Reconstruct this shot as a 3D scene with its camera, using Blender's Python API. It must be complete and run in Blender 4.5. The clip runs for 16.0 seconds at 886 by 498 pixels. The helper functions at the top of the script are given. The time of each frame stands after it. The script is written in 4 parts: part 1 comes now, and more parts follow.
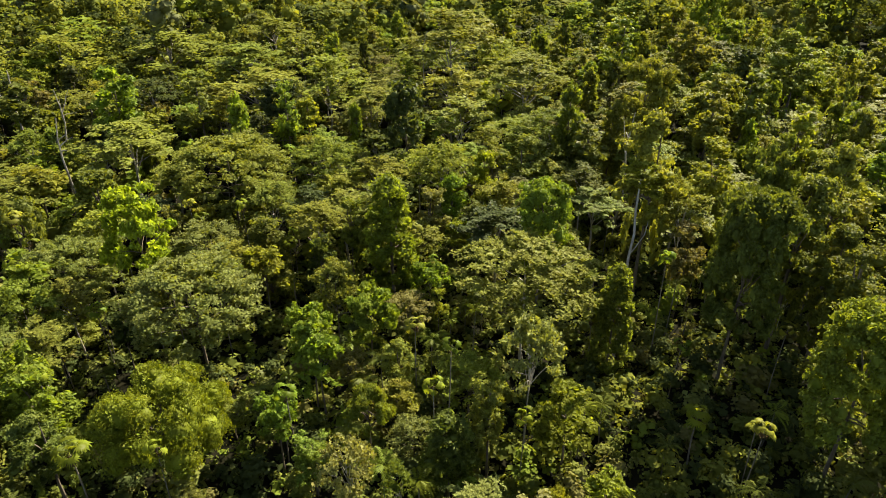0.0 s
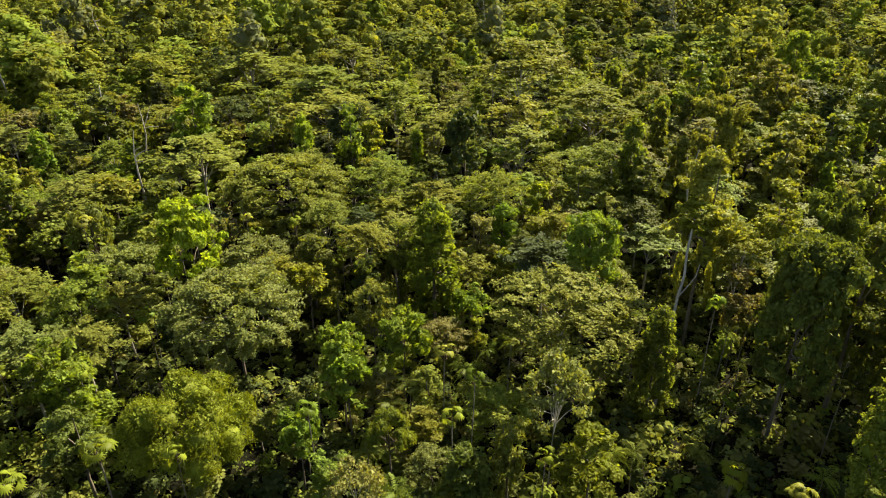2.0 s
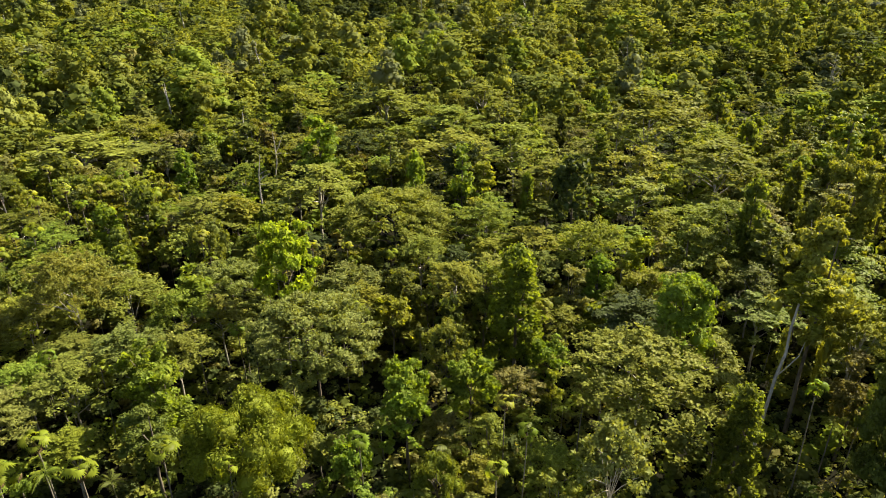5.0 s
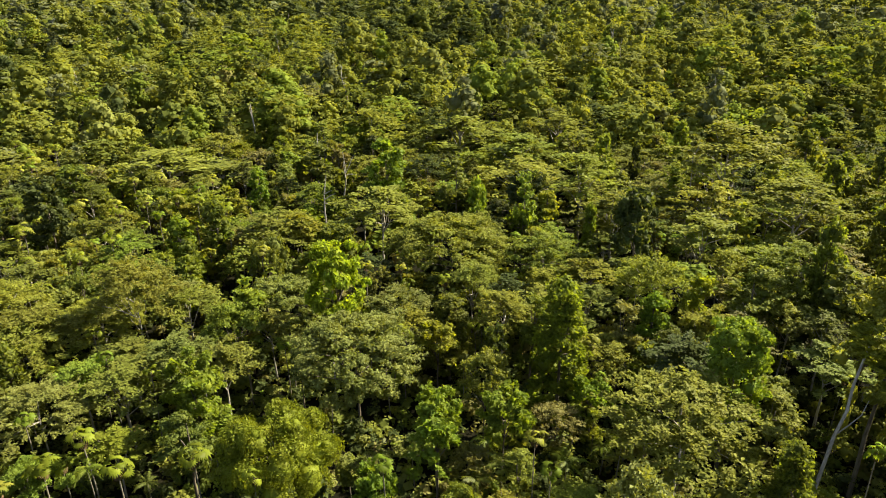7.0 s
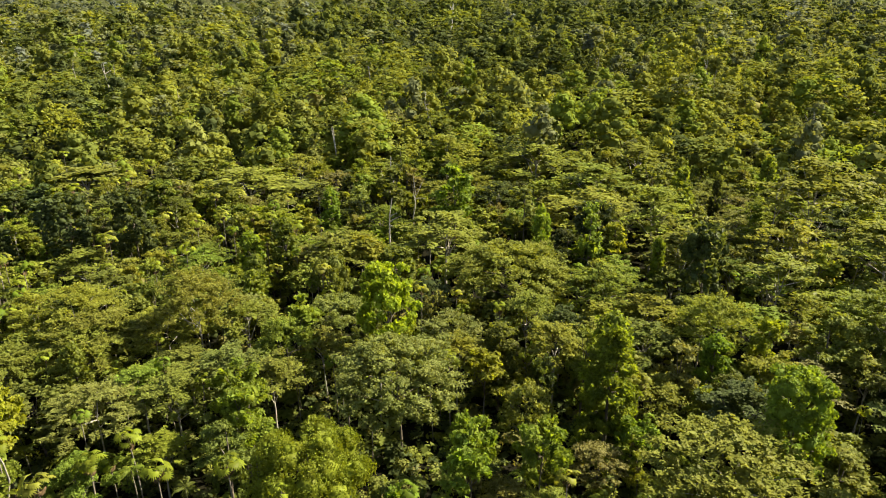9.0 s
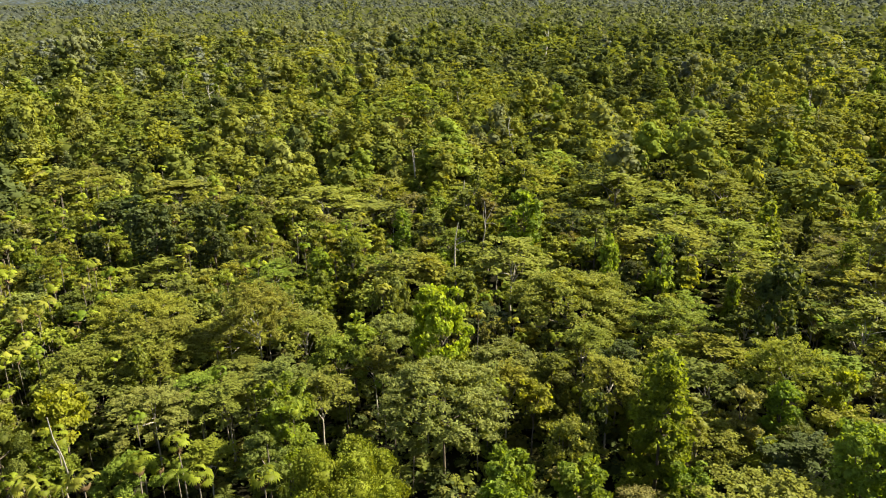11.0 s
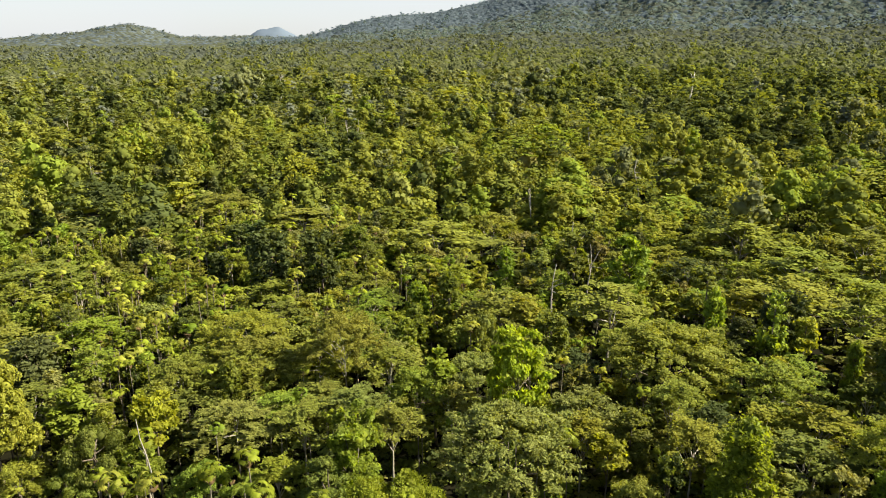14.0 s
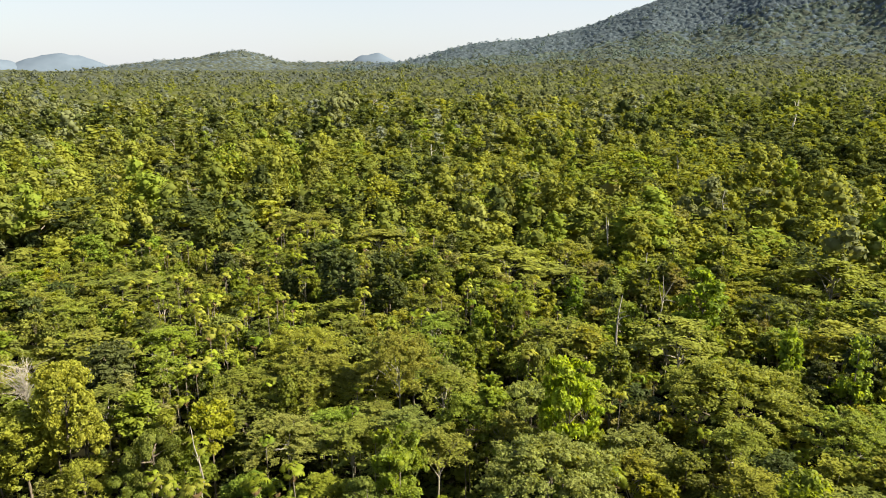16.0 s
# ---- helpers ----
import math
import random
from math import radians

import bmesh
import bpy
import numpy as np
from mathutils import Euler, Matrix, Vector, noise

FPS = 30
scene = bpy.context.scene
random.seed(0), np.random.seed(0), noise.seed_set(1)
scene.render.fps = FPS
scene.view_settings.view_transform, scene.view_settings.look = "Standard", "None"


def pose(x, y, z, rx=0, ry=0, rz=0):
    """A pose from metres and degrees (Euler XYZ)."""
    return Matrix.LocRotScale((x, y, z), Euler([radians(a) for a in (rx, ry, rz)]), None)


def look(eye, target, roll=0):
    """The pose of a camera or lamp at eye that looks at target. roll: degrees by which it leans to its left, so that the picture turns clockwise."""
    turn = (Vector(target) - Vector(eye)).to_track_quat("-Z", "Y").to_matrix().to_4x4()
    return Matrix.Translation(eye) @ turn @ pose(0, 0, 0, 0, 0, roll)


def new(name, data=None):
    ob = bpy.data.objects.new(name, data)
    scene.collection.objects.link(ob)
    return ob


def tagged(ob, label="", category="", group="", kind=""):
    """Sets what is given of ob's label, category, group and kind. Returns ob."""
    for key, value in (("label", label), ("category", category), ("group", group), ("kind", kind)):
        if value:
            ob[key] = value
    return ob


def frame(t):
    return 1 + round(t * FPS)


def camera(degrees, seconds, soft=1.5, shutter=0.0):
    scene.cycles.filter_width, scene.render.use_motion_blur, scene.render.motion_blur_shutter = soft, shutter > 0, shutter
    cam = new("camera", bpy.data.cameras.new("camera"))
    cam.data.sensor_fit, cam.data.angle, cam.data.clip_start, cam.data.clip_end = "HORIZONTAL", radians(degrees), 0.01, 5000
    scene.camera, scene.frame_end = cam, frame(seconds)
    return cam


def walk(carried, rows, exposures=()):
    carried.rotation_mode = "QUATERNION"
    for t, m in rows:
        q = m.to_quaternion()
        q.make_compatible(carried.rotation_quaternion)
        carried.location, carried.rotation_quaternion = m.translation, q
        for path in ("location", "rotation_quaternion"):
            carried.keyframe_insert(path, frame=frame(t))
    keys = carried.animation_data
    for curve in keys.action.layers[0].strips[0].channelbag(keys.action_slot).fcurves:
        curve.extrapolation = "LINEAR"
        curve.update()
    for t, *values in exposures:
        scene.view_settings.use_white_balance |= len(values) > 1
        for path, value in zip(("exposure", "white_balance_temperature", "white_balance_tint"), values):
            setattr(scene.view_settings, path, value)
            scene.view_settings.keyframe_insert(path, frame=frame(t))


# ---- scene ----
cam = camera(64.94, 16.0, soft=1.0)
PATH = [
    (0, (0.000, -0.000, 68.000), (-0.021, 17.184, 57.767), 0.17),
    (0.5, (1.403, 0.247, 67.904), (0.874, 17.516, 57.828), 0.12),
    (1, (2.779, 0.506, 67.817), (1.660, 17.845, 57.912), 0.13),
    (1.5, (4.134, 0.808, 67.750), (2.433, 18.189, 58.003), 0.10),
    (2, (5.450, 1.163, 67.723), (3.131, 18.567, 58.147), 0.10),
    (2.5, (6.763, 1.555, 67.707), (3.848, 18.956, 58.288), 0.08),
    (3, (8.051, 1.983, 67.697), (4.482, 19.357, 58.454), 0.05),
    (3.5, (9.322, 2.446, 67.675), (5.083, 19.753, 58.590), -0.01),
    (4, (10.574, 2.949, 67.667), (5.613, 20.156, 58.761), -0.04),
    (6.5, (16.717, 6.221, 67.666), (8.638, 22.639, 59.593), -0.10),
    (7, (17.927, 7.013, 67.576), (9.282, 23.226, 59.676), -0.10),
    (7.5, (19.102, 7.838, 67.464), (9.863, 23.806, 59.740), -0.11),
    (8, (20.242, 8.704, 67.350), (10.385, 24.392, 59.818), -0.10),
    (8.5, (21.363, 9.612, 67.225), (10.957, 25.024, 59.865), -0.13),
    (9, (22.436, 10.564, 67.116), (11.483, 25.680, 59.938), -0.19),
    (11.5, (27.131, 15.887, 66.926), (13.528, 29.105, 60.581), -0.08),
    (12, (28.035, 17.020, 66.932), (13.946, 29.806, 60.765), -0.05),
    (12.5, (28.921, 18.152, 66.934), (14.356, 30.472, 60.924), -0.07),
    (13, (29.790, 19.318, 66.938), (14.791, 31.190, 61.100), -0.05),
    (13.5, (30.613, 20.483, 66.933), (15.183, 31.873, 61.260), -0.05),
    (14, (31.371, 21.648, 66.934), (15.495, 32.495, 61.430), 0.01),
    (14.5, (32.073, 22.836, 66.947), (15.813, 33.183, 61.604), 0.08),
    (15, (32.725, 24.049, 66.971), (16.092, 33.878, 61.801), 0.15),
    (15.5, (33.349, 25.293, 67.001), (16.380, 34.617, 61.989), 0.19),
    (16, (33.949, 26.531, 67.033), (16.613, 35.247, 62.186), 0.25),
]
walk(cam, [(t, look(eye, target, roll)) for t, eye, target, roll in PATH], [(0, 1.86), (16, 1.86)])

# ---- light ----
SUN_TURN, SUN_HEIGHT = 36.0, 40.0  # degrees clockwise from +y, and above the horizon
world = bpy.data.worlds.new("sky")
scene.world = world
world.use_nodes = True
wn = world.node_tree
sky = wn.nodes.new("ShaderNodeTexSky")
sky.sky_type, sky.sun_disc = "NISHITA", False
sky.sun_elevation, sky.sun_rotation = radians(SUN_HEIGHT), radians(SUN_TURN)
sky.air_density, sky.dust_density, sky.ozone_density = 1.0, 1.2, 1.0
wn.nodes["Background"].inputs["Strength"].default_value = 0.052
veil = wn.nodes.new("ShaderNodeTexNoise")  # a thin, uneven veil of white cloud over the blue
veil.inputs["Scale"].default_value, veil.inputs["Detail"].default_value = 2.2, 4.0
share = wn.nodes.new("ShaderNodeMapRange")
share.inputs["From Min"].default_value, share.inputs["From Max"].default_value = 0.3, 0.7
share.inputs["To Min"].default_value, share.inputs["To Max"].default_value = 0.6, 1.0
wn.links.new(veil.outputs["Fac"], share.inputs["Value"])
way_up = wn.nodes.new("ShaderNodeSeparateXYZ")
wn.links.new(wn.nodes.new("ShaderNodeTexCoord").outputs["Generated"], way_up.inputs[0])
haze = wn.nodes.new("ShaderNodeMapRange")  # thickest at the horizon
haze.inputs["From Min"].default_value, haze.inputs["From Max"].default_value = 0.0, 0.5
haze.inputs["To Min"].default_value, haze.inputs["To Max"].default_value = 0.92, 0.15
wn.links.new(way_up.outputs["Z"], haze.inputs["Value"])
blend = wn.nodes.new("ShaderNodeMath")
blend.operation = "MULTIPLY"
wn.links.new(share.outputs[0], blend.inputs[0])
wn.links.new(haze.outputs[0], blend.inputs[1])
whiten = wn.nodes.new("ShaderNodeMix")
whiten.data_type = "RGBA"
whiten.inputs["B"].default_value = (4.55, 4.7, 4.9, 1)
wn.links.new(blend.outputs[0], whiten.inputs["Factor"])
wn.links.new(sky.outputs[0], whiten.inputs["A"])
wn.links.new(whiten.outputs["Result"], wn.nodes["Background"].inputs["Color"])
sun = new("sun", bpy.data.lights.new("sun", "SUN"))
sun.data.energy, sun.data.angle, sun.data.color = 5.0, radians(0.53), (1.0, 0.89, 0.68)
sun_way = Vector((math.sin(radians(SUN_TURN)) * math.cos(radians(SUN_HEIGHT)), math.cos(radians(SUN_TURN)) * math.cos(radians(SUN_HEIGHT)), math.sin(radians(SUN_HEIGHT))))
sun.matrix_world = look(sun_way * 300, (0, 0, 0))


# ---- materials ----
def shader(name):
    m = bpy.data.materials.new(name)
    m.use_nodes = True
    nt = m.node_tree
    return m, nt, nt.nodes["Principled BSDF"], nt.nodes["Material Output"]


def leaf_material(name, source, glow=0.34, rough=0.5, spread=0.32, hues=(0.495, 0.511), passing=(2.17, 1.97, 0.5), gloss=0.055):
    """Leaves: the colour of the plant, uneven from leaf to leaf, with light passing through the blade."""
    m, nt, bsdf, out = shader(name)
    if source == "object":
        info = nt.nodes.new("ShaderNodeObjectInfo")
        colour = info.outputs["Color"]
    else:
        info = nt.nodes.new("ShaderNodeAttribute")
        info.attribute_name = "tint"
        colour = info.outputs["Color"]
    geo = nt.nodes.new("ShaderNodeNewGeometry")
    vary = nt.nodes.new("ShaderNodeMapRange")
    vary.inputs["To Min"].default_value, vary.inputs["To Max"].default_value = 1 - spread, 1 + spread
    nt.links.new(geo.outputs["Random Per Island"], vary.inputs["Value"])
    coarse = nt.nodes.new("ShaderNodeTexNoise")
    coarse.inputs["Scale"].default_value, coarse.inputs["Detail"].default_value = 0.45, 3.0
    nt.links.new(geo.outputs["Position"], coarse.inputs["Vector"])
    hue = nt.nodes.new("ShaderNodeMapRange")
    hue.inputs["From Min"].default_value, hue.inputs["From Max"].default_value = 0.3, 0.7
    hue.inputs["To Min"].default_value, hue.inputs["To Max"].default_value = hues
    nt.links.new(coarse.outputs["Fac"], hue.inputs["Value"])
    hsv = nt.nodes.new("ShaderNodeHueSaturation")
    nt.links.new(hue.outputs[0], hsv.inputs["Hue"])
    nt.links.new(vary.outputs[0], hsv.inputs["Value"])
    nt.links.new(colour, hsv.inputs["Color"])
    nt.links.new(hsv.outputs[0], bsdf.inputs["Base Color"])
    bsdf.inputs["Roughness"].default_value = rough
    bsdf.inputs["Specular IOR Level"].default_value = gloss
    through_leaf = nt.nodes.new("ShaderNodeBsdfTranslucent")
    warm = nt.nodes.new("ShaderNodeMix")
    warm.data_type, warm.blend_type = "RGBA", "MULTIPLY"
    warm.inputs["Factor"].default_value = 1.0
    nt.links.new(hsv.outputs[0], warm.inputs["A"])
    warm.inputs["B"].default_value = (*passing, 1)
    nt.links.new(warm.outputs["Result"], through_leaf.inputs["Color"])
    mix = nt.nodes.new("ShaderNodeMixShader")
    mix.inputs["Fac"].default_value = glow
    nt.links.new(bsdf.outputs[0], mix.inputs[1])
    nt.links.new(through_leaf.outputs[0], mix.inputs[2])
    nt.links.new(mix.outputs[0], out.inputs["Surface"])
    return m


def rough_material(name, low, high, scale, rough=0.9, bump=0.4, stretch=(1, 1, 1)):
    """Bark, soil and dead fronds: two colours in two sizes of noise, and relief."""
    m, nt, bsdf, out = shader(name)
    coord = nt.nodes.new("ShaderNodeTexCoord")
    mapping = nt.nodes.new("ShaderNodeMapping")
    mapping.inputs["Scale"].default_value = stretch
    nt.links.new(coord.outputs["Object"], mapping.inputs["Vector"])
    fine = nt.nodes.new("ShaderNodeTexNoise")
    fine.inputs["Scale"].default_value, fine.inputs["Detail"].default_value = scale, 6.0
    wide = nt.nodes.new("ShaderNodeTexNoise")
    wide.inputs["Scale"].default_value, wide.inputs["Detail"].default_value = scale * 0.13, 3.0
    for n in (fine, wide):
        nt.links.new(mapping.outputs[0], n.inputs["Vector"])
    both = nt.nodes.new("ShaderNodeMath")
    both.operation = "MULTIPLY_ADD"
    both.inputs[1].default_value = 0.5
    half = nt.nodes.new("ShaderNodeMath")
    half.operation, half.inputs[1].default_value = "MULTIPLY", 0.5
    nt.links.new(wide.outputs["Fac"], half.inputs[0])
    nt.links.new(fine.outputs["Fac"], both.inputs[0])
    nt.links.new(half.outputs[0], both.inputs[2])
    ramp = nt.nodes.new("ShaderNodeValToRGB")
    ramp.color_ramp.elements[0].position, ramp.color_ramp.elements[1].position = 0.35, 0.65
    ramp.color_ramp.elements[0].color, ramp.color_ramp.elements[1].color = (*low, 1), (*high, 1)
    nt.links.new(both.outputs[0], ramp.inputs["Fac"])
    nt.links.new(ramp.outputs[0], bsdf.inputs["Base Color"])
    relief = nt.nodes.new("ShaderNodeBump")
    relief.inputs["Strength"].default_value = bump
    nt.links.new(fine.outputs["Fac"], relief.inputs["Height"])
    nt.links.new(relief.outputs[0], bsdf.inputs["Normal"])
    bsdf.inputs["Roughness"].default_value = rough
    bsdf.inputs["Specular IOR Level"].default_value = 0.03
    return m


LEAF = leaf_material("leaf", "object")
THIN_LEAF = leaf_material("thin_leaf", "object", glow=0.46, spread=0.35, passing=(2.22, 2.15, 0.5))
WOODS_LEAF = leaf_material("woods_leaf", "tint", glow=0.32, rough=0.8, gloss=0.02, spread=0.10, hues=(0.496, 0.510), passing=(2.15, 1.9, 0.62))
# strong translucency fills the shade sides, standing in for distance haze
HAZY_LEAF = leaf_material("hazy_leaf", "tint", glow=0.5, rough=0.9, gloss=0.0, spread=0.15, hues=(0.497, 0.503), passing=(1.45, 1.5, 1.35))
FROND = leaf_material("palm_frond", "object", glow=0.5, rough=0.38, spread=0.15)
DEAD_FROND = rough_material("dead_frond", (0.055, 0.038, 0.020), (0.13, 0.090, 0.045), 3.0)
BARK = rough_material("bark", (0.07, 0.058, 0.042), (0.20, 0.17, 0.13), 5.0, stretch=(1, 1, 0.25))
PALE_BARK = rough_material("pale_bark", (0.20, 0.18, 0.14), (0.42, 0.39, 0.33), 4.0, stretch=(1, 1, 0.2))
BLEACHED_WOOD = rough_material("bleached_wood", (0.36, 0.34, 0.30), (0.62, 0.59, 0.53), 3.0, stretch=(1, 1, 0.2))
PALM_BARK = rough_material("palm_bark", (0.10, 0.09, 0.07), (0.24, 0.21, 0.16), 4.0, stretch=(1, 1, 2.5))
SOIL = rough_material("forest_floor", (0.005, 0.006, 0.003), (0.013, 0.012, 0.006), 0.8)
# the next two have the blue of distance haze in their base colours
HAZY_WOODS = rough_material("hill_woods", (0.062, 0.082, 0.088), (0.086, 0.110, 0.120), 0.05, bump=0.3)
HAZY_HILL = rough_material("hazy_hill", (0.078, 0.104, 0.138), (0.094, 0.122, 0.160), 0.02, bump=0.0)

# Leaf colours of the plants, as they are in plain light, but for the hazed far tones.
HUES = {
    "olive": (0.158, 0.173, 0.032), "gold": (0.177, 0.191, 0.028), "grey": (0.154, 0.168, 0.043),
    "lime": (0.153, 0.178, 0.022), "fresh": (0.138, 0.176, 0.026), "green": (0.108, 0.127, 0.026),
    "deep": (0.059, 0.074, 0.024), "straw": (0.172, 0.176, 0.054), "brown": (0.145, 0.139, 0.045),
    # the bluish and greyish far tones below have distance haze mixed in
    "blue": (0.122, 0.160, 0.186), "grey_haze": (0.120, 0.138, 0.108), "moss": (0.126, 0.140, 0.064),
    "vivid": (0.190, 0.218, 0.024), "pale_haze": (0.140, 0.178, 0.206), "dusk": (0.152, 0.163, 0.018),
    "green_haze": (0.118, 0.152, 0.128),
}


# ---- shapes ----
def mesh_from(name, verts, faces, material, tint=None):
    """A mesh from arrays of corners and of quads or triangles."""
    verts, faces = np.asarray(verts, np.float32), np.asarray(faces, np.int32)
    me = bpy.data.meshes.new(name)
    k = faces.shape[1]
    me.vertices.add(len(verts))
    me.vertices.foreach_set("co", verts.ravel())
    me.loops.add(faces.size)
    me.loops.foreach_set("vertex_index", faces.ravel())
    me.polygons.add(len(faces))
    me.polygons.foreach_set("loop_start", np.arange(0, faces.size, k, dtype=np.int32))
    if tint is not None:
        me.attributes.new("tint", "FLOAT_COLOR", "POINT").data.foreach_set("color", np.asarray(tint, np.float32).ravel())
    me.materials.append(material)
    me.update(calc_edges=True)
    me.validate()
    return me


def unit(v):
    return v / np.maximum(np.linalg.norm(v, axis=-1, keepdims=True), 1e-9)


def blades(rng, at, facing, size, droop=0.0, slim=0.8):
    """One folded, pointed leaf spray at each place: four corners and a quad each."""
    n = len(at)
    rand = rng.normal(size=(n, 3))
    along = unit(np.cross(facing, rand)) + np.array([0, 0, -droop])
    along = unit(along)
    side = unit(np.cross(facing, along))
    up = np.cross(along, side)
    s = np.broadcast_to(np.asarray(size, float).reshape(-1, 1), (n, 1))
    w = s * slim * 0.5
    base, tip = at - along * s * 0.5, at + along * s * 0.5 - up * s * 0.12
    mid = at + up * s * 0.10
    verts = np.stack([base, mid + side * w, tip, mid - side * w], 1).reshape(-1, 3)
    return verts, np.arange(4 * n).reshape(-1, 4)


def waves(rng, at, long, count=7):
    """A smooth, uneven field of three values at the given places, about one in size."""
    total = np.zeros((len(at), 3))
    for k in range(count):
        way = unit(rng.normal(size=3)) * 2 * np.pi / (long * rng.uniform(0.6, 1.6))
        total += np.sin(at @ way + rng.uniform(0, 6.28))[:, None] * rng.normal(size=3)
    return total / count ** 0.5


def crown_points(rng, clumps, count, up=0.5, loose=0.55, inner=0.15, under=-0.25, ragged=0.0):
    """Places and facings of leaves over the shells of a crown's clumps (rows of centre and three radii). Flat clumps stretch outwards
    like the sprays of a bough; ragged: how far the shells are torn and pushed about."""
    clumps = np.asarray(clumps, float)
    area = (clumps[:, 3] * clumps[:, 4] + clumps[:, 5] * (clumps[:, 3] + clumps[:, 4]) * 0.5) ** 0.9
    tries = int(count * (1.5 if ragged else 1))
    which = rng.choice(len(clumps), size=tries, p=area / area.sum())
    way = unit(rng.normal(size=(tries, 3)))
    low = way[:, 2] < under
    way[low, 2] = -way[low, 2] * rng.uniform(0.2, 1, low.sum())
    way = unit(way)
    deep = np.where(rng.random(tries) < inner, rng.uniform(0.2, 0.8, tries), rng.uniform(0.82, 1.1, tries))[:, None]
    offset = way * clumps[which, 3:6] * deep
    if ragged:
        flat = (clumps[which, 5] < 0.4 * clumps[which, 3])[:, None]
        turn = np.arctan2(clumps[which, 1], clumps[which, 0])
        c, s = np.cos(turn)[:, None], np.sin(turn)[:, None]
        px, py = offset[:, :1] * np.where(flat, 1.4, 1.0), offset[:, 1:2] * np.where(flat, 0.75, 1.0)
        offset = np.hstack([px * c - py * s, px * s + py * c, offset[:, 2:]])
    at = clumps[which, :3] + offset
    facing = unit(way / clumps[which, 3:6] * clumps[which, 3:6].mean(1, keepdims=True) + np.array([0, 0, up]) + rng.normal(size=(tries, 3)) * loose)
    if ragged:
        tear = waves(rng, at, 1.1)[:, 0] + 0.6 * waves(rng, at, 3.2)[:, 0]
        keep = np.sort(np.argsort(tear + rng.normal(size=tries) * 0.35)[-count:])
        at, facing, deep = at[keep], facing[keep], deep[keep]
        at = at + ragged * (waves(rng, at, 1.6) * 0.55 + waves(rng, at, 0.6) * 0.25) * np.array([1, 1, 0.6]) + rng.normal(size=at.shape) * ragged * 0.22
    swell = np.where(deep[:, 0] < 0.81, 1.7, 1.0)
    return at, facing, swell


def far_tree(kind, seed, count, size, wide=1.0):
    """A crown of one of the kinds with few, larger sprays, brought to unit radius and height."""
    rng = np.random.default_rng(seed)
    h, r, clumps, way, _, droop, _ = FORMS[kind](rng)
    at, facing, swell = crown_points(rng, clumps, count, **way)
    v, f = blades(rng, at, facing, size * swell * rng.lognormal(0, 0.25, count), droop, 0.9)
    return v / (r, r, h) * (wide, wide, 1), np.vstack([f[:, [0, 1, 2]], f[:, [0, 2, 3]]])


def forest_tree(seed, lobes, count, size, low=0.42, r=4.6, h=21.0, fill=0.86):
    """An upright crown of uneven, rounded lobes piled on one another, the highest near the middle, brought to unit radius and height."""
    rng = np.random.default_rng(seed)
    clumps = []
    for k in range(lobes):
        t = (k + rng.uniform(0.2, 0.9)) / lobes
        a, w = k * 2.4 + rng.uniform(-0.6, 0.6), r * rng.uniform(0.30, 0.48)
        d = (r - w) * (1 - 0.75 * t ** 1.5) * rng.uniform(0.6, 1.1)
        tall = w * rng.uniform(0.7, 1.1)
        clumps.append((d * np.cos(a), d * np.sin(a), h * (low + (1 - low) * t) - tall, w, w, tall))
    at, facing, swell = crown_points(rng, clumps, count, up=0.30, loose=0.20, inner=0.0, under=-0.5)
    at = at + rng.normal(size=at.shape) * 0.14
    v, f = blades(rng, at, facing, size * rng.lognormal(0, 0.3, count), 0.1, 0.9)
    v, f = joined([(v, np.vstack([f[:, [0, 1, 2]], f[:, [0, 2, 3]]]))] + kernels(rng, clumps, fill))
    return v / (r, r, h), f


def kernels(rng, clumps, fill):
    """Eight-sided lumps of inner foliage."""
    knots = np.array([(1, 0, 0), (-1, 0, 0), (0, 1, 0), (0, -1, 0), (0, 0, 1), (0, 0, -1)], float)
    sides = np.array([(0, 2, 4), (2, 1, 4), (1, 3, 4), (3, 0, 4), (2, 0, 5), (1, 2, 5), (3, 1, 5), (0, 3, 5)])
    return [(c[:3] + knots @ np.linalg.qr(rng.normal(size=(3, 3)))[0] * c[3:6] * fill * rng.uniform(0.8, 1.15, (6, 1)), sides) for c in np.asarray(clumps, float)]


def cores(rng, clumps, fill=0.86):
    """A rough, many-sided kernel of foliage in each clump, hidden by its leaves."""
    g = (1 + 5 ** 0.5) / 2
    knots = np.array([(-1, g, 0), (1, g, 0), (-1, -g, 0), (1, -g, 0), (0, -1, g), (0, 1, g), (0, -1, -g), (0, 1, -g), (g, 0, -1), (g, 0, 1), (-g, 0, -1), (-g, 0, 1)]) / (1 + g * g) ** 0.5
    sides = np.array([(0, 11, 5), (0, 5, 1), (0, 1, 7), (0, 7, 10), (0, 10, 11), (1, 5, 9), (5, 11, 4), (11, 10, 2), (10, 7, 6), (7, 1, 8),
                      (3, 9, 4), (3, 4, 2), (3, 2, 6), (3, 6, 8), (3, 8, 9), (4, 9, 5), (2, 4, 11), (6, 2, 10), (8, 6, 7), (9, 8, 1)])
    pieces = []
    for c in np.asarray(clumps, float):
        turned = knots @ np.linalg.qr(rng.normal(size=(3, 3)))[0]
        pieces.append((c[:3] + turned * c[3:6] * fill * rng.uniform(0.8, 1.15, (12, 1)), sides))
    return pieces


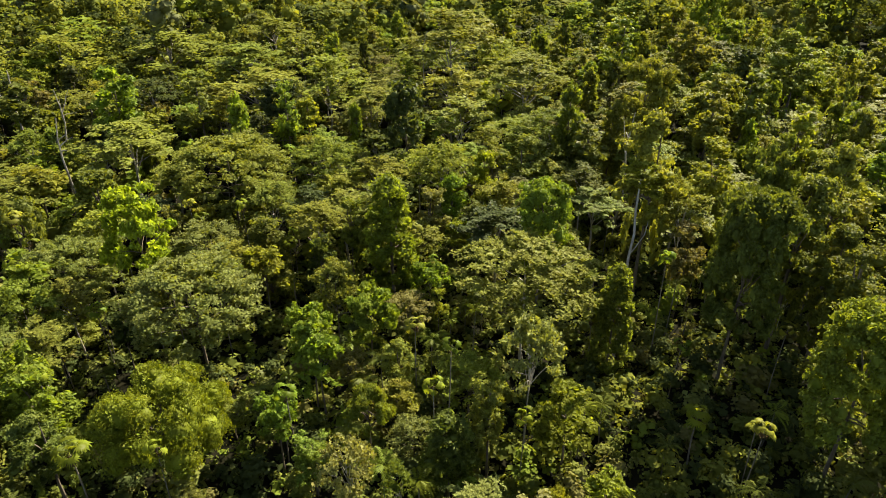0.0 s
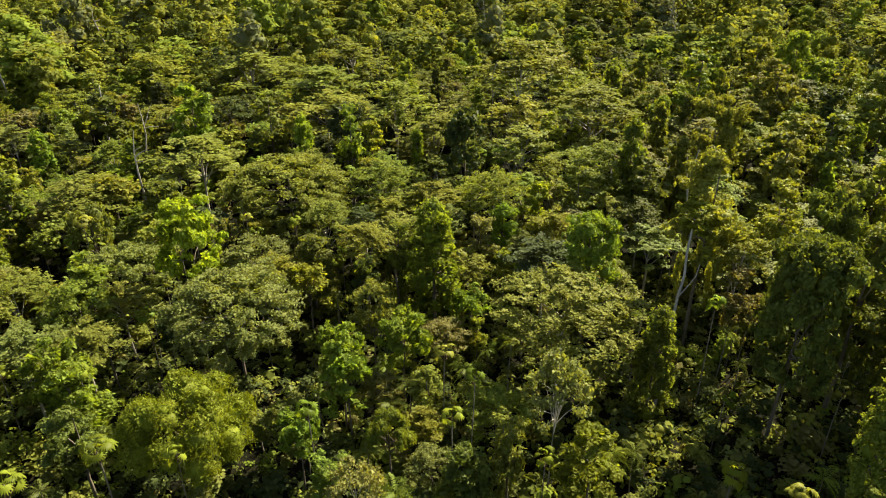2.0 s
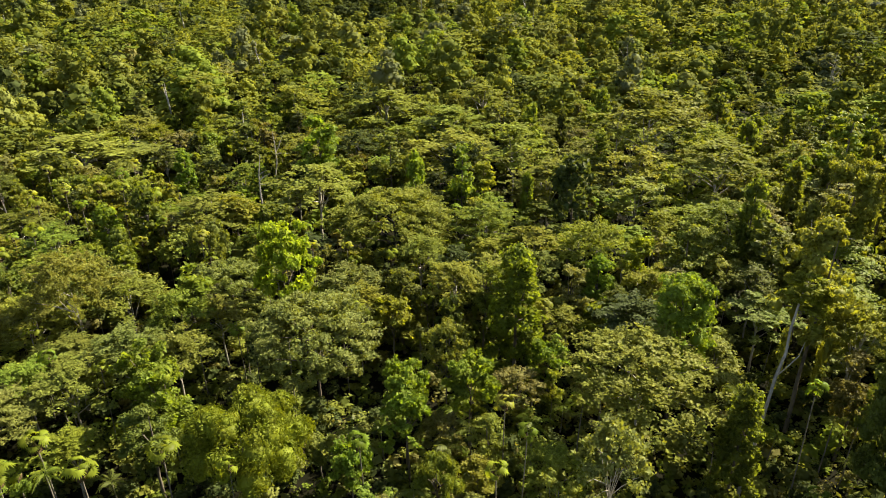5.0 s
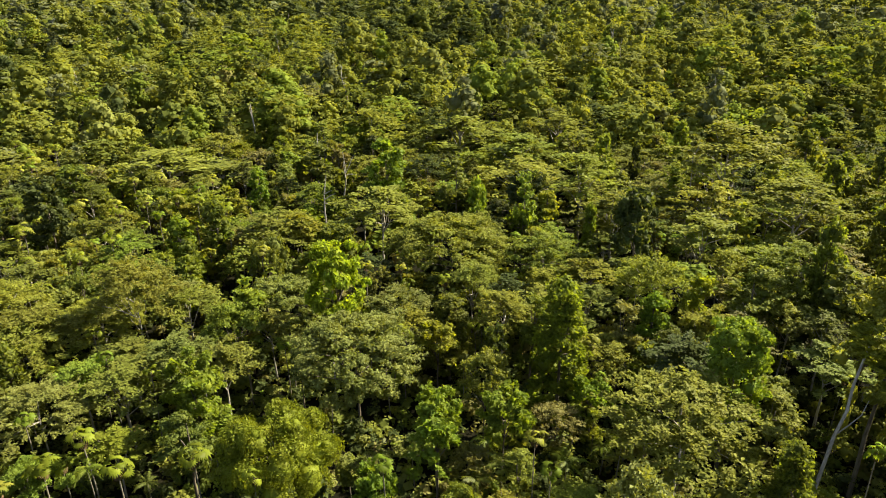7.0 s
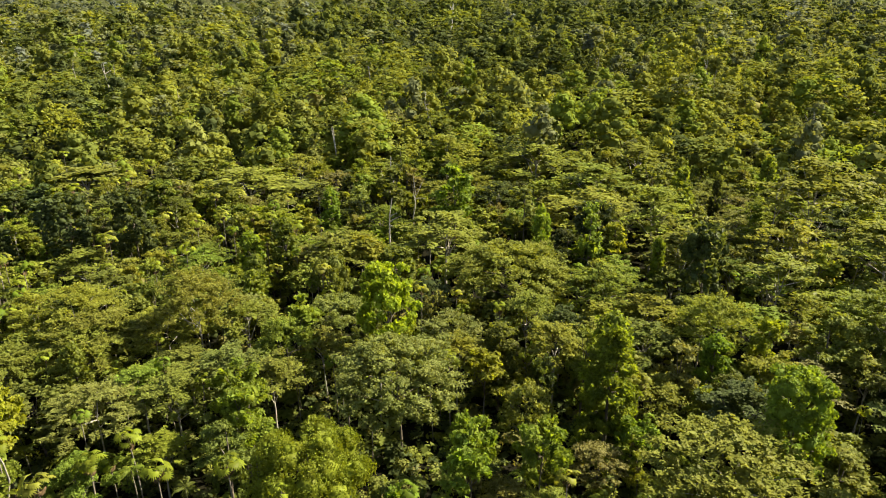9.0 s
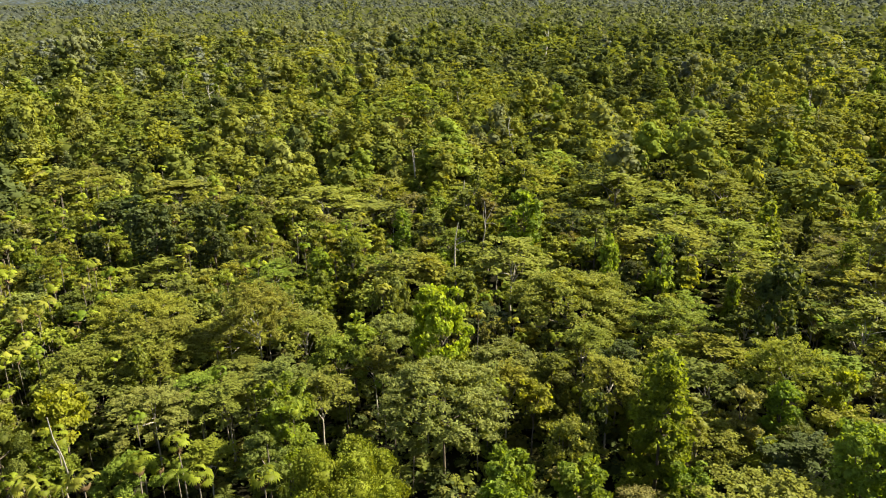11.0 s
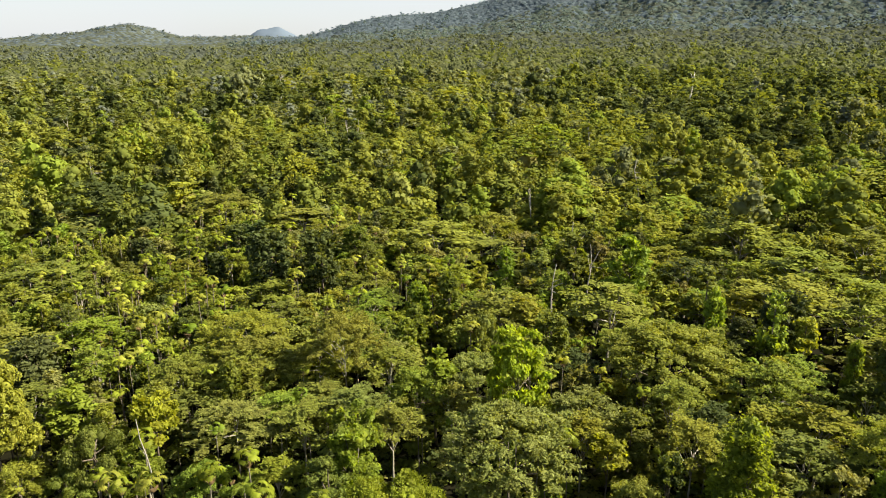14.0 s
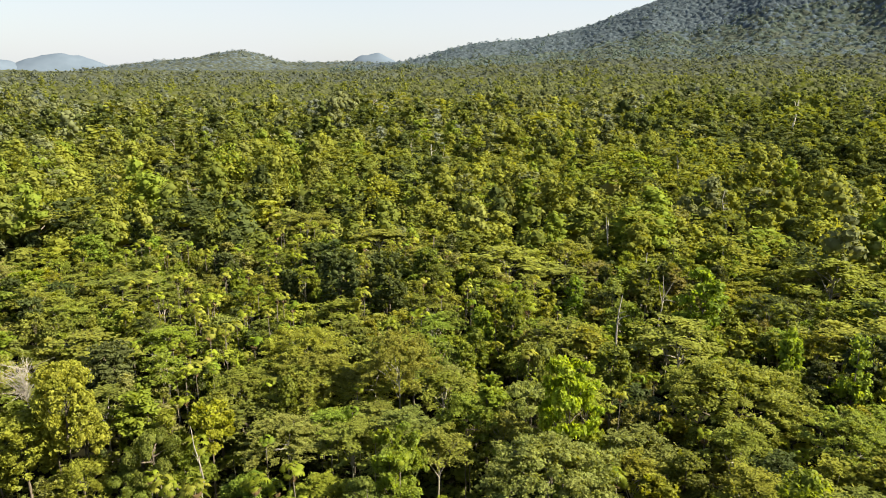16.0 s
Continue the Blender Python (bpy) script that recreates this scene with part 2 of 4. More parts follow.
def tube(points, radii, sides=5):
    """A tapered, bent stem: corners and quads."""
    points, radii = np.asarray(points, float), np.asarray(radii, float)
    ahead = unit(np.gradient(points, axis=0))
    side = unit(np.cross(ahead, np.array([0.31, 0.95, 0.05])))
    over = np.cross(ahead, side)
    a = np.linspace(0, 2 * np.pi, sides, endpoint=False)
    ring = np.cos(a)[None, :, None] * side[:, None] + np.sin(a)[None, :, None] * over[:, None]
    verts = (points[:, None] + ring * radii[:, None, None]).reshape(-1, 3)
    i, j = np.meshgrid(np.arange(len(points) - 1), np.arange(sides), indexing="ij")
    k = (j + 1) % sides
    faces = np.stack([i * sides + j, i * sides + k, (i + 1) * sides + k, (i + 1) * sides + j], -1).reshape(-1, 4)
    return verts, faces


def joined(pieces):
    verts, faces, n = [], [], 0
    for v, f in pieces:
        verts.append(v)
        faces.append(f + n)
        n += len(v)
    return np.concatenate(verts), np.concatenate(faces)


def stem(rng, height, thick, ends, fork=0.55, sides=6, lean=0.35):
    """A tapered trunk that sways, with limbs that fork off it and reach to the given ends."""
    zs = np.linspace(-0.4, height, 7)
    sway = np.cumsum(rng.normal(size=(7, 2)), 0) * lean * height / 60
    sway -= sway[0]
    pts = np.c_[sway, zs]
    pieces = [tube(pts, thick * np.linspace(1.1, 0.25, 7), sides)]
    for end in ends:
        z0 = height * rng.uniform(fork, 0.92)
        z0 = min(z0, end[2] - 0.3)
        start = np.array([np.interp(z0, zs, sway[:, 0]), np.interp(z0, zs, sway[:, 1]), z0])
        u = np.linspace(0, 1, 4)[:, None]
        bend = start + (np.asarray(end) - start) * u + np.array([0, 0, 0.8]) * (u * (1 - u)) + rng.normal(size=(4, 3)) * 0.12 * u
        pieces.append(tube(bend, thick * np.linspace(0.45, 0.10, 4), 4))
    return joined(pieces)


# ---- kinds of tree: clumps of foliage, limb ends and leaf sizes for a nominal height and radius ----
def umbrella_form(rng, r=5.0):
    """Flat, layered crown: feathery sprays in tiers over a shallow dome, with dark gaps between the tiers."""
    h, clumps, more = 16.0, [], (r / 5.0) ** 1.75
    for z, reach, count in ((15.7, 0.36, 6), (14.7, 0.70, 13), (13.3, 1.0, 19), (11.7, 0.94, 9)):
        for k in range(int(count * more)):
            a = rng.uniform(0, 2 * np.pi)
            d = r * reach * np.sqrt(rng.uniform(0.08, 1))
            w = rng.uniform(0.5, 1.3)
            clumps.append((d * np.cos(a), d * np.sin(a), z - 1.0 * (d / r) ** 2 + rng.normal() * 0.22, w * 1.25, w, rng.uniform(0.10, 0.20)))
    return h, r, clumps, dict(up=1.5, loose=0.32, inner=0.08, under=-0.05, ragged=0.38), 0.27, 0.0, 0.20


def broad_form(rng, r=5.5):
    """Wide, round crown of fine, feathery sprays over an uneven dome."""
    h, clumps = 16.0, []
    swells = rng.uniform(0, 6.28, 4)
    for k in range(int(120 * (r / 5.5) ** 1.8)):
        a, e = rng.uniform(0, 2 * np.pi), np.arcsin(rng.uniform(-0.5, 1))
        d = rng.uniform(0.72, 0.94) + 0.07 * np.sin(3 * a + swells[0]) * np.sin(4 * e + swells[1]) + 0.05 * np.sin(7 * a + swells[2])
        w = rng.lognormal(-0.35, 0.35)
        clumps.append((r * d * np.cos(e) * np.cos(a), r * d * np.cos(e) * np.sin(a), 11.2 + (4.5 if e > 0 else 7.0) * d * np.sin(e), w * 1.1, w, w * 0.36))
    return h, r, clumps, dict(up=0.9, loose=0.55, inner=0.12, ragged=0.45), 0.26, 0.0, 0.22


def column_form(rng, r=3.4):
    """Tall, narrow crown hung with creepers down to the ground."""
    h, clumps = 22.0, []
    for k in range(110):
        t = rng.uniform(0, 1) ** 0.9
        a = rng.uniform(0, 2 * np.pi)
        wide = r * (1.0 - 0.58 * t ** 1.7) * rng.uniform(0.6, 0.95)
        w = rng.uniform(0.6, 1.15)
        clumps.append((wide * np.cos(a), wide * np.sin(a), 3.0 + 17.4 * t, w, w, w * rng.uniform(0.7, 1.3)))
    clumps.append((0, 0, 20.5, 1.0, 1.0, 1.4))
    return h, r, clumps, dict(up=0.4, loose=0.36, inner=0.08, ragged=0.25), 0.33, 0.4, 0.26


def tower_form(rng, r=4.2):
    """Bulky, round-topped tree smothered in creepers from top to foot."""
    h, clumps = 22.0, []
    for k in range(int(96 * (r / 4.2) ** 1.5)):
        t = rng.uniform(0, 1) ** 0.85
        a = rng.uniform(0, 2 * np.pi)
        wide = r * (1.0 - 0.12 * (1 - t)) * np.sqrt(max(0.02, 1 - t ** 5)) * rng.uniform(0.72, 0.96) * (0.85 + 0.15 * np.sin(5 * t + 2 * a))
        w = rng.uniform(0.55, 1.1)
        clumps.append((wide * np.cos(a), wide * np.sin(a), 8.5 + 12.5 * t, w, w, w * rng.uniform(0.7, 1.2)))
    for k in range(int(14 * (r / 4.2) ** 1.8)):
        a, d = rng.uniform(0, 2 * np.pi), 0.75 * r * np.sqrt(rng.uniform(0, 1))
        clumps.append((d * np.cos(a), d * np.sin(a), 20.9 - 0.06 * d * d, 1.0, 1.0, 0.8))
    return h, r, clumps, dict(up=0.4, loose=0.36, inner=0.06, ragged=0.22), 0.31, 0.4, 0.26


def dome_form(rng, r=5.0):
    """Dense crown of large, round, well-parted billows with very fine leaves."""
    h, clumps, n = 14.0, [], int(11 * (r / 5.0) ** 1.1)
    for k in range(n):
        a, e = k * 2.4 + rng.uniform(-0.4, 0.4), np.arcsin(np.clip((k + 0.5) / n * 1.12 - 0.14 + rng.normal() * 0.04, -0.15, 1))
        w = r * rng.uniform(0.23, 0.34)
        out = r - w * rng.uniform(0.85, 1.15)
        x, y, z = out * np.cos(e) * np.cos(a), out * np.cos(e) * np.sin(a), 8.2 + 3.6 * np.sin(e)
        clumps.append((x, y, z, w * 0.92, w * 0.92, w * 0.8))
        for q in range(5):
            v = unit(rng.normal(size=3) + np.array([0, 0, 0.5])) * w * 0.62
            clumps.append((x + v[0], y + v[1], z + v[2] * 0.85, w * rng.uniform(0.35, 0.5), w * rng.uniform(0.35, 0.5), w * 0.4))
    return h, r, clumps, dict(up=0.3, loose=0.42, inner=0.05, ragged=0.2), 0.19, 0.0, 0.24


def leafy_form(rng, r=3.6):
    """Young tree with large, bright leaves in loose whorls at several heights."""
    h, clumps = 16.0, []
    for k in range(int(26 * (r / 3.6) ** 1.7)):
        t = rng.uniform(0, 1)
        a, d = rng.uniform(0, 2 * np.pi), r * np.sqrt(rng.uniform(0.05, 1)) * (1.05 - 0.55 * t)
        w = rng.uniform(0.75, 1.2)
        clumps.append((d * np.cos(a), d * np.sin(a), 8.3 + 6.9 * t, w, w, w * 0.55))
    return h, r, clumps, dict(up=0.8, loose=0.42, inner=0.15, ragged=0.3), 0.42, 0.25, 0.18


def airy_form(rng, r=3.6):
    """Thin, see-through crown with pale limbs showing."""
    h, clumps = 15.0, []
    for k in range(44):
        a, d = rng.uniform(0, 2 * np.pi), r * np.sqrt(rng.uniform(0.03, 1))
        w = rng.uniform(0.5, 0.95)
        clumps.append((d * np.cos(a), d * np.sin(a), 14.4 - 0.30 * d * d - rng.exponential(0.8), w, w, w * 0.4))
    return h, r, clumps, dict(up=0.7, loose=0.8, inner=0.3, ragged=0.5), 0.24, 0.0, 0.10


def shaggy_form(rng, r=4.4):
    """Tall, ragged forest tree: billows of several sizes stacked unevenly, creepers hanging below."""
    h, clumps = 22.0, []
    lobes = [(rng.uniform(0, 2 * np.pi), rng.uniform(0.25, 0.62), rng.uniform(11, 19.3)) for k in range(int(7 * (r / 4.4) ** 1.7))] + [(0, 0.1, 20.0)]
    for a, d, z in lobes:
        for k in range(7):
            w = rng.uniform(0.6, 1.25)
            off = rng.normal(size=3) * np.array([0.95, 0.95, 0.7])
            clumps.append((r * d * np.cos(a) + off[0], r * d * np.sin(a) + off[1], z + off[2], w, w, w * 0.62))
    for k in range(12):
        a = rng.uniform(0, 2 * np.pi)
        clumps.append((r * 0.55 * np.cos(a), r * 0.55 * np.sin(a), rng.uniform(6.5, 14), 0.5, 0.5, rng.uniform(1.2, 2.4)))
    return h, r, clumps, dict(up=0.5, loose=0.34, inner=0.08, ragged=0.3), 0.33, 0.25, 0.28


FORMS = {"umbrella": umbrella_form, "broad": broad_form, "column": column_form, "dome": dome_form, "tower": tower_form,
         "leafy": leafy_form, "airy": airy_form, "shaggy": shaggy_form}
KERNEL = {"umbrella": 0.5, "dome": 0.74, "column": 0.74, "tower": 0.72, "broad": 0.7, "shaggy": 0.74, "leafy": 0.45}
MID_SHARE = {"leafy": (0.5, 1.3), "airy": (0.4, 1.5), "umbrella": (0.42, 1.35)}  # share of leaves and their size
NEAR_LEAVES = {"umbrella": 5400, "broad": 5800, "column": 7000, "tower": 7200, "dome": 8600, "leafy": 2500, "airy": 2800, "shaggy": 5000}


def tree_model(kind, seed, share, bigger, wide=0.0):
    """Trunk and crown meshes of one tree. share: how many of its leaves; bigger: their size."""
    rng = np.random.default_rng(seed)
    h, r, clumps, way, size, droop, thick = FORMS[kind](rng, wide) if wide else FORMS[kind](rng)
    count = int(NEAR_LEAVES[kind] * share)
    at, facing, swell = crown_points(rng, clumps, count, **way)
    sizes = 1.08 * size * bigger * swell * rng.lognormal(0, 0.25, count)
    leaves, quads = blades(rng, at, facing, sizes * 1.15, droop, 0.62)
    pieces = [(leaves, np.vstack([quads[:, [0, 1, 2]], quads[:, [0, 2, 3]]]))]
    if kind in KERNEL:
        pieces += cores(rng, [(c[0] * 0.93, c[1] * 0.93, c[2] - 0.2, *c[3:]) for c in clumps], KERNEL[kind])
    crown = mesh_from("crown", *joined(pieces), THIN_LEAF if kind in ("leafy", "column") else LEAF)
    picks = rng.choice(len(clumps), size=min(len(clumps), 9 if kind != "airy" else 16), replace=False)
    ends = [np.array(clumps[i][:3]) - np.array([0, 0, 0.15]) for i in picks if clumps[i][2] > 0.4 * h]
    top = h * (0.9 if kind in ("column", "shaggy") else 0.78)
    trunk = mesh_from("trunk", *stem(rng, top, thick, ends), PALE_BARK if kind in ("airy", "umbrella") else BARK)
    return h, r, trunk, crown


NEAR_MODELS = {kind: [tree_model(kind, 100 * n + s, 1.0, 1.0) for s in range(3)] for n, kind in enumerate(FORMS)}
WIDE = {"umbrella": (9.0, 2.3), "broad": (9.0, 3.0), "dome": (8.0, 2.6), "shaggy": (7.0, 2.2), "tower": (6.3, 1.9), "leafy": (6.0, 2.3)}  # radius, share of leaves
WIDE_MODELS = {kind: [tree_model(kind, 500 + 100 * n + s, share, 1.0, wide) for s in range(2)] for n, (kind, (wide, share)) in enumerate(WIDE.items())}
MID_MODELS = {kind: [tree_model(kind, 900 + 100 * n + s, *MID_SHARE.get(kind, (0.26, 1.75))) for s in range(4)] for n, kind in enumerate(FORMS)}
WORDS = {
    "umbrella": ("tree with a flat, layered, feathery crown", "umbrella tree"),
    "broad": ("tree with a wide, rounded, fine-leaved crown", "broadleaf tree"),
    "column": ("tall narrow tree draped in dense creepers", "vine-clad tree"),
    "tower": ("bulky round-topped tree smothered in creepers", "creeper-clad tree"),
    "dome": ("tree with a dense crown of round billows", "bushy tree"),
    "leafy": ("young tree with large leaves in loose whorls", "young tree"),
    "airy": ("tree with a thin crown and bare limbs showing", "sparse tree"),
    "shaggy": ("tall ragged forest tree with hanging creepers", "forest tree"),
}
HUE_WORDS = {"olive": "olive-green", "gold": "sunlit yellow-green", "grey": "greyish-green", "lime": "bright lime-green",
             "fresh": "fresh green", "green": "mid-green", "deep": "dark green", "straw": "straw-coloured", "moss": "moss-green", "brown": "brownish", "vivid": "vivid yellow-green", "dusk": "dull olive-green"}
CENTRE = np.array([20.0, 12.0])
placed = []  # x, y, radius of every tree that stands


def ground_height(x, y):
    """The flat forest floor, rising slowly away and up to the hills at the edge of the plain."""
    dx, dy = np.asarray(x, float) - 30, np.asarray(y, float) - 20
    d, turn = np.hypot(dx, dy), np.degrees(np.arctan2(-dx, dy))
    plain = np.interp(d, (0, 250, 420, 780, 1100, 1500, 5000), (0, 0, 6, 18, 38, 58, 62))
    side = 1 + 0.45 * np.clip((75 - turn) / 25, 0, 1) * np.clip((turn + 20) / 20, 0, 1)
    z = plain * side

    def hill(turn0, dist0, tall, along, across):
        a = radians(turn0)
        px, py = 30 - dist0 * np.sin(a), 20 + dist0 * np.cos(a)
        ex, ey = np.asarray(x, float) - px, np.asarray(y, float) - py
        out, over = -ex * np.sin(a) + ey * np.cos(a), ex * np.cos(a) + ey * np.sin(a)
        return tall * np.exp(-0.5 * (out / across) ** 2 - 0.5 * (over / along) ** 2)

    gullies = 11 * np.sin(turn * 0.71 + 0.003 * d) + 4 * np.sin(turn * 1.63 + 1.3 - 0.004 * d)
    z = z + (475 * np.exp(-0.5 * ((turn - 20) / 19.2) ** 2) + 27 * np.exp(-0.5 * ((turn - 61.2) / 2.6) ** 2)) * np.exp(-0.5 * ((d - 2150 + gullies) / 260) ** 2) + hill(78.9, 2900, 50, 95, 220) + hill(83.3, 2900, 46, 170, 220) + hill(72, 2900, 42, 250, 220)
    lumps = np.sin(np.asarray(x, float) * 0.013 + 1.0) * np.sin(np.asarray(y, float) * 0.011) + 0.5 * np.sin(np.asarray(x, float) * 0.031) * np.sin(np.asarray(y, float) * 0.027 + 2.0)
    return z + 4.0 * lumps * np.clip((d - 1200) / 500, 0, 1)


def add_child(name, data, parent, colour=None):
    ob = new(name, data)
    ob.parent = parent
    if colour is not None:
        ob.color = (*colour, 1)
    return ob


def plant(kind, x, y, top, radius, hue, fine=112):
    """One tree: an empty at its foot that carries its trunk and its crown."""
    rng = np.random.default_rng(int(abs(x) * 977 + abs(y) * 313))
    d = math.hypot(x - CENTRE[0], y - CENTRE[1])
    models = (NEAR_MODELS if d < fine else MID_MODELS)[kind]
    if d < 125 and radius > {"shaggy": 5.6, "tower": 5.2, "leafy": 4.6}.get(kind, 6.4) and kind in WIDE_MODELS or d < 260 and radius > 6.4 and kind in ("shaggy", "dome", "leafy"):
        models = WIDE_MODELS[kind]
    h, r, trunk, crown = models[rng.integers(len(models))]
    z = float(ground_height(x, y))
    tree = new(f"{kind}_tree")
    tree.matrix_basis = Matrix.LocRotScale((x, y, z), Euler((0, 0, rng.uniform(0, 6.28))), (radius / r, radius / r, (top - z) / h))
    tone = np.array(HUES[hue]) * rng.uniform(0.88, 1.12) * rng.uniform(0.94, 1.06, 3)
    add_child("trunk", trunk, tree)
    add_child("crown", crown, tree, tone)
    what, category = WORDS[kind]
    tagged(tree, f"{HUE_WORDS[hue]} {what}", category, f"{category}s of the rainforest")
    placed.append((x, y, radius))
    return tree


# ---- ground: one sheet to the horizon ----
def build_ground():
    rings = np.concatenate([np.linspace(0, 300, 16)[1:], np.geomspace(330, 4800, 130)])
    turns = np.radians(np.arange(0, 360, 2.0))
    dd, tt = np.meshgrid(rings, turns, indexing="ij")
    x, y = 30 - dd * np.sin(tt), 20 + dd * np.cos(tt)
    verts = np.c_[x.ravel(), y.ravel(), ground_height(x, y).ravel()]
    verts = np.vstack([verts, [[30, 20, 0]]])
    n, m = len(rings), len(turns)
    i, j = np.meshgrid(np.arange(n - 1), np.arange(m), indexing="ij")
    k = (j + 1) % m
    quads = np.stack([i * m + j, i * m + k, (i + 1) * m + k, (i + 1) * m + j], -1).reshape(-1, 4)
    j = np.arange(m)
    hub = np.stack([np.full(m, n * m), (j + 1) % m, j], -1)
    tris = np.vstack([quads[:, [0, 1, 2]], quads[:, [0, 2, 3]], hub])
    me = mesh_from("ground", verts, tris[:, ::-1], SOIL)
    me.materials.append(HAZY_WOODS)
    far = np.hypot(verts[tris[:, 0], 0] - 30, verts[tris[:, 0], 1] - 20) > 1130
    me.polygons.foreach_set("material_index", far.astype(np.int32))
    return me


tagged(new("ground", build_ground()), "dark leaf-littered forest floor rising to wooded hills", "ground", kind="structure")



# ---- hills at the edge of sight, distance haze put into their colour ----
def hazy_hill(turn, tall, half, seed):
    """A low, rounded hill beyond the plain."""
    rng = np.random.default_rng(seed)
    a = radians(turn)
    mid = np.array([30 - 4350 * math.sin(a), 20 + 4350 * math.cos(a)])
    u, v = np.meshgrid(np.linspace(-1, 1, 41), np.linspace(-1, 1, 13), indexing="ij")
    rough = np.array([noise.fractal(Vector((p * 3 + seed, q * 2, seed)), 1.0, 2.0, 4) for p, q in zip(u.ravel(), v.ravel())])
    z = tall * np.cos(np.clip(u.ravel(), -1, 1) * np.pi / 2) ** 1.6 * np.cos(v.ravel() * np.pi / 2) * (1 + 0.10 * rough) + 40
    x = mid[0] + u.ravel() * half * math.cos(a) - v.ravel() * 260 * math.sin(a)
    y = mid[1] + u.ravel() * half * math.sin(a) + v.ravel() * 260 * math.cos(a)
    i, j = np.meshgrid(np.arange(40), np.arange(12), indexing="ij")
    quads = np.stack([i * 13 + j, (i + 1) * 13 + j, (i + 1) * 13 + j + 1, i * 13 + j + 1], -1).reshape(-1, 4)
    tagged(new("backdrop_hill", mesh_from("backdrop_hill", np.c_[x, y, z], quads, HAZY_HILL)), "low hill on the horizon beyond the forest, coloured blue for haze", "hill", kind="structure")


hazy_hill(91.2, 132, 430, 1)
hazy_hill(96.2, 118, 380, 2)
hazy_hill(68.8, 150, 330, 3)

# ---- trees that can be told apart ----
plant("umbrella", 11.4, 80.5, 20.6, 10.6, "olive")
plant("dome", -31.6, 57.4, 17.4, 8.3, "dusk")
plant("dome", -8.8, 60.8, 14.4, 3.1, "fresh")
plant("airy", -9.8, 49.6, 17.2, 3.0, "straw")
plant("airy", -4.6, 48.0, 15.5, 1.7, "green")
plant("airy", 10.1, 62.3, 23.0, 4.0, "straw")
plant("tower", 15.2, 93.2, 24.4, 4.4, "fresh")
plant("column", -8.2, 92.1, 26.1, 4.2, "fresh")
plant("broad", -34.0, 77.5, 19.7, 9.4, "grey")
plant("broad", -57.2, 89.6, 15.5, 7.9, "grey")
plant("broad", -57.1, 76.9, 17.0, 4.5, "fresh")
plant("tower", 39.4, 76.4, 31.3, 6.3, "green")
plant("tower", 45.0, 57.0, 27.4, 6.3, "fresh")
plant("shaggy", 31.7, 96.8, 34.3, 5.2, "olive")
plant("shaggy", 41.9, 141.1, 31.3, 7.0, "olive")
plant("shaggy", 87.0, 169.9, 28.0, 10.6, "olive")
plant("shaggy", 46.8, 89.8, 32.9, 5.7, "green")
plant("leafy", -44.6, 88.0, 26.2, 5.6, "vivid")
plant("broad", -40.1, 119.7, 20.2, 11.7, "olive")
plant("umbrella", -21.9, 122.6, 18.7, 7.8, "olive")
plant("umbrella", -0.6, 116.1, 20.6, 7.0, "gold")
plant("umbrella", 21.6, 135.0, 20.1, 8.8, "olive")
plant("tower", -7.8, 133.0, 27.0, 4.6, "deep")
plant("umbrella", -61.9, 127.6, 20.0, 8.6, "olive")
plant("leafy", -68.8, 141.3, 28.1, 5.5, "fresh")
plant("shaggy", -54.9, 150.6, 22.0, 5.2, "green")
plant("umbrella", -51.2, 183.3, 20.6, 10.9, "olive")
plant("umbrella", -27.3, 162.1, 22.8, 8.5, "gold")
plant("umbrella", 1.9, 185.8, 28.0, 11.5, "gold")
plant("umbrella", 18.8, 161.4, 24.6, 9.7, "olive")
plant("column", 24.9, 132.0, 27.3, 3.3, "green")
plant("leafy", -17.1, 71.0, 19.9, 3.1, "fresh")
plant("leafy", -9.9, 76.0, 19.2, 3.5, "fresh")
plant("broad", -15.2, 81.5, 17.8, 3.5, "olive")
plant("shaggy", 47.6, 113.2, 24.0, 4.8, "gold")
plant("shaggy", 58.1, 147.6, 24.0, 6.2, "olive")
plant("shaggy", 65.1, 144.9, 26.0, 5.9, "green")
plant("shaggy", 56.3, 86.3, 26.0, 4.6, "olive")
plant("shaggy", 63.9, 102.3, 26.0, 4.8, "olive")
plant("umbrella", 37.8, 97.2, 22.0, 4.1, "gold")
plant("shaggy", 37.6, 92.7, 18.0, 3.6, "brown")
plant("leafy", 7.7, 115.9, 20.0, 3.0, "lime")
plant("umbrella", 1.8, 161.6, 21.0, 7.2, "gold")
plant("umbrella", 4.0, 142.0, 20.0, 7.1, "olive")
plant("umbrella", -15.6, 148.4, 20.0, 8.5, "olive")
plant("umbrella", -79.5, 200.4, 20.0, 12.3, "olive")
plant("umbrella", -51.7, 213.2, 21.0, 10.3, "gold")
plant("umbrella", -20.6, 100.0, 17.0, 4.7, "gold")
plant("umbrella", -29.4, 107.2, 17.0, 4.8, "olive")
plant("broad", -38.3, 97.1, 15.0, 5.5, "grey")
plant("column", 23.3, 77.3, 20.0, 2.8, "green")
plant("leafy", -15.6, 68.1, 16.0, 3.4, "fresh")
plant("leafy", 14.4, 59.4, 15.0, 3.5, "lime")
plant("shaggy", 5.3, 58.8, 17.0, 2.8, "olive")
plant("leafy", -46.8, 59.4, 17.0, 3.4, "fresh")
plant("shaggy", -43.6, 54.3, 15.5, 3.7, "green")
plant("leafy", 16.6, 47.5, 14.0, 3.0, "lime")
plant("umbrella", -101.9, 184.9, 22.0, 8.8, "gold")
plant("shaggy", -91.8, 146.3, 22.0, 5.8, "green")
plant("shaggy", -38.9, 140.8, 18.0, 6.5, "deep")
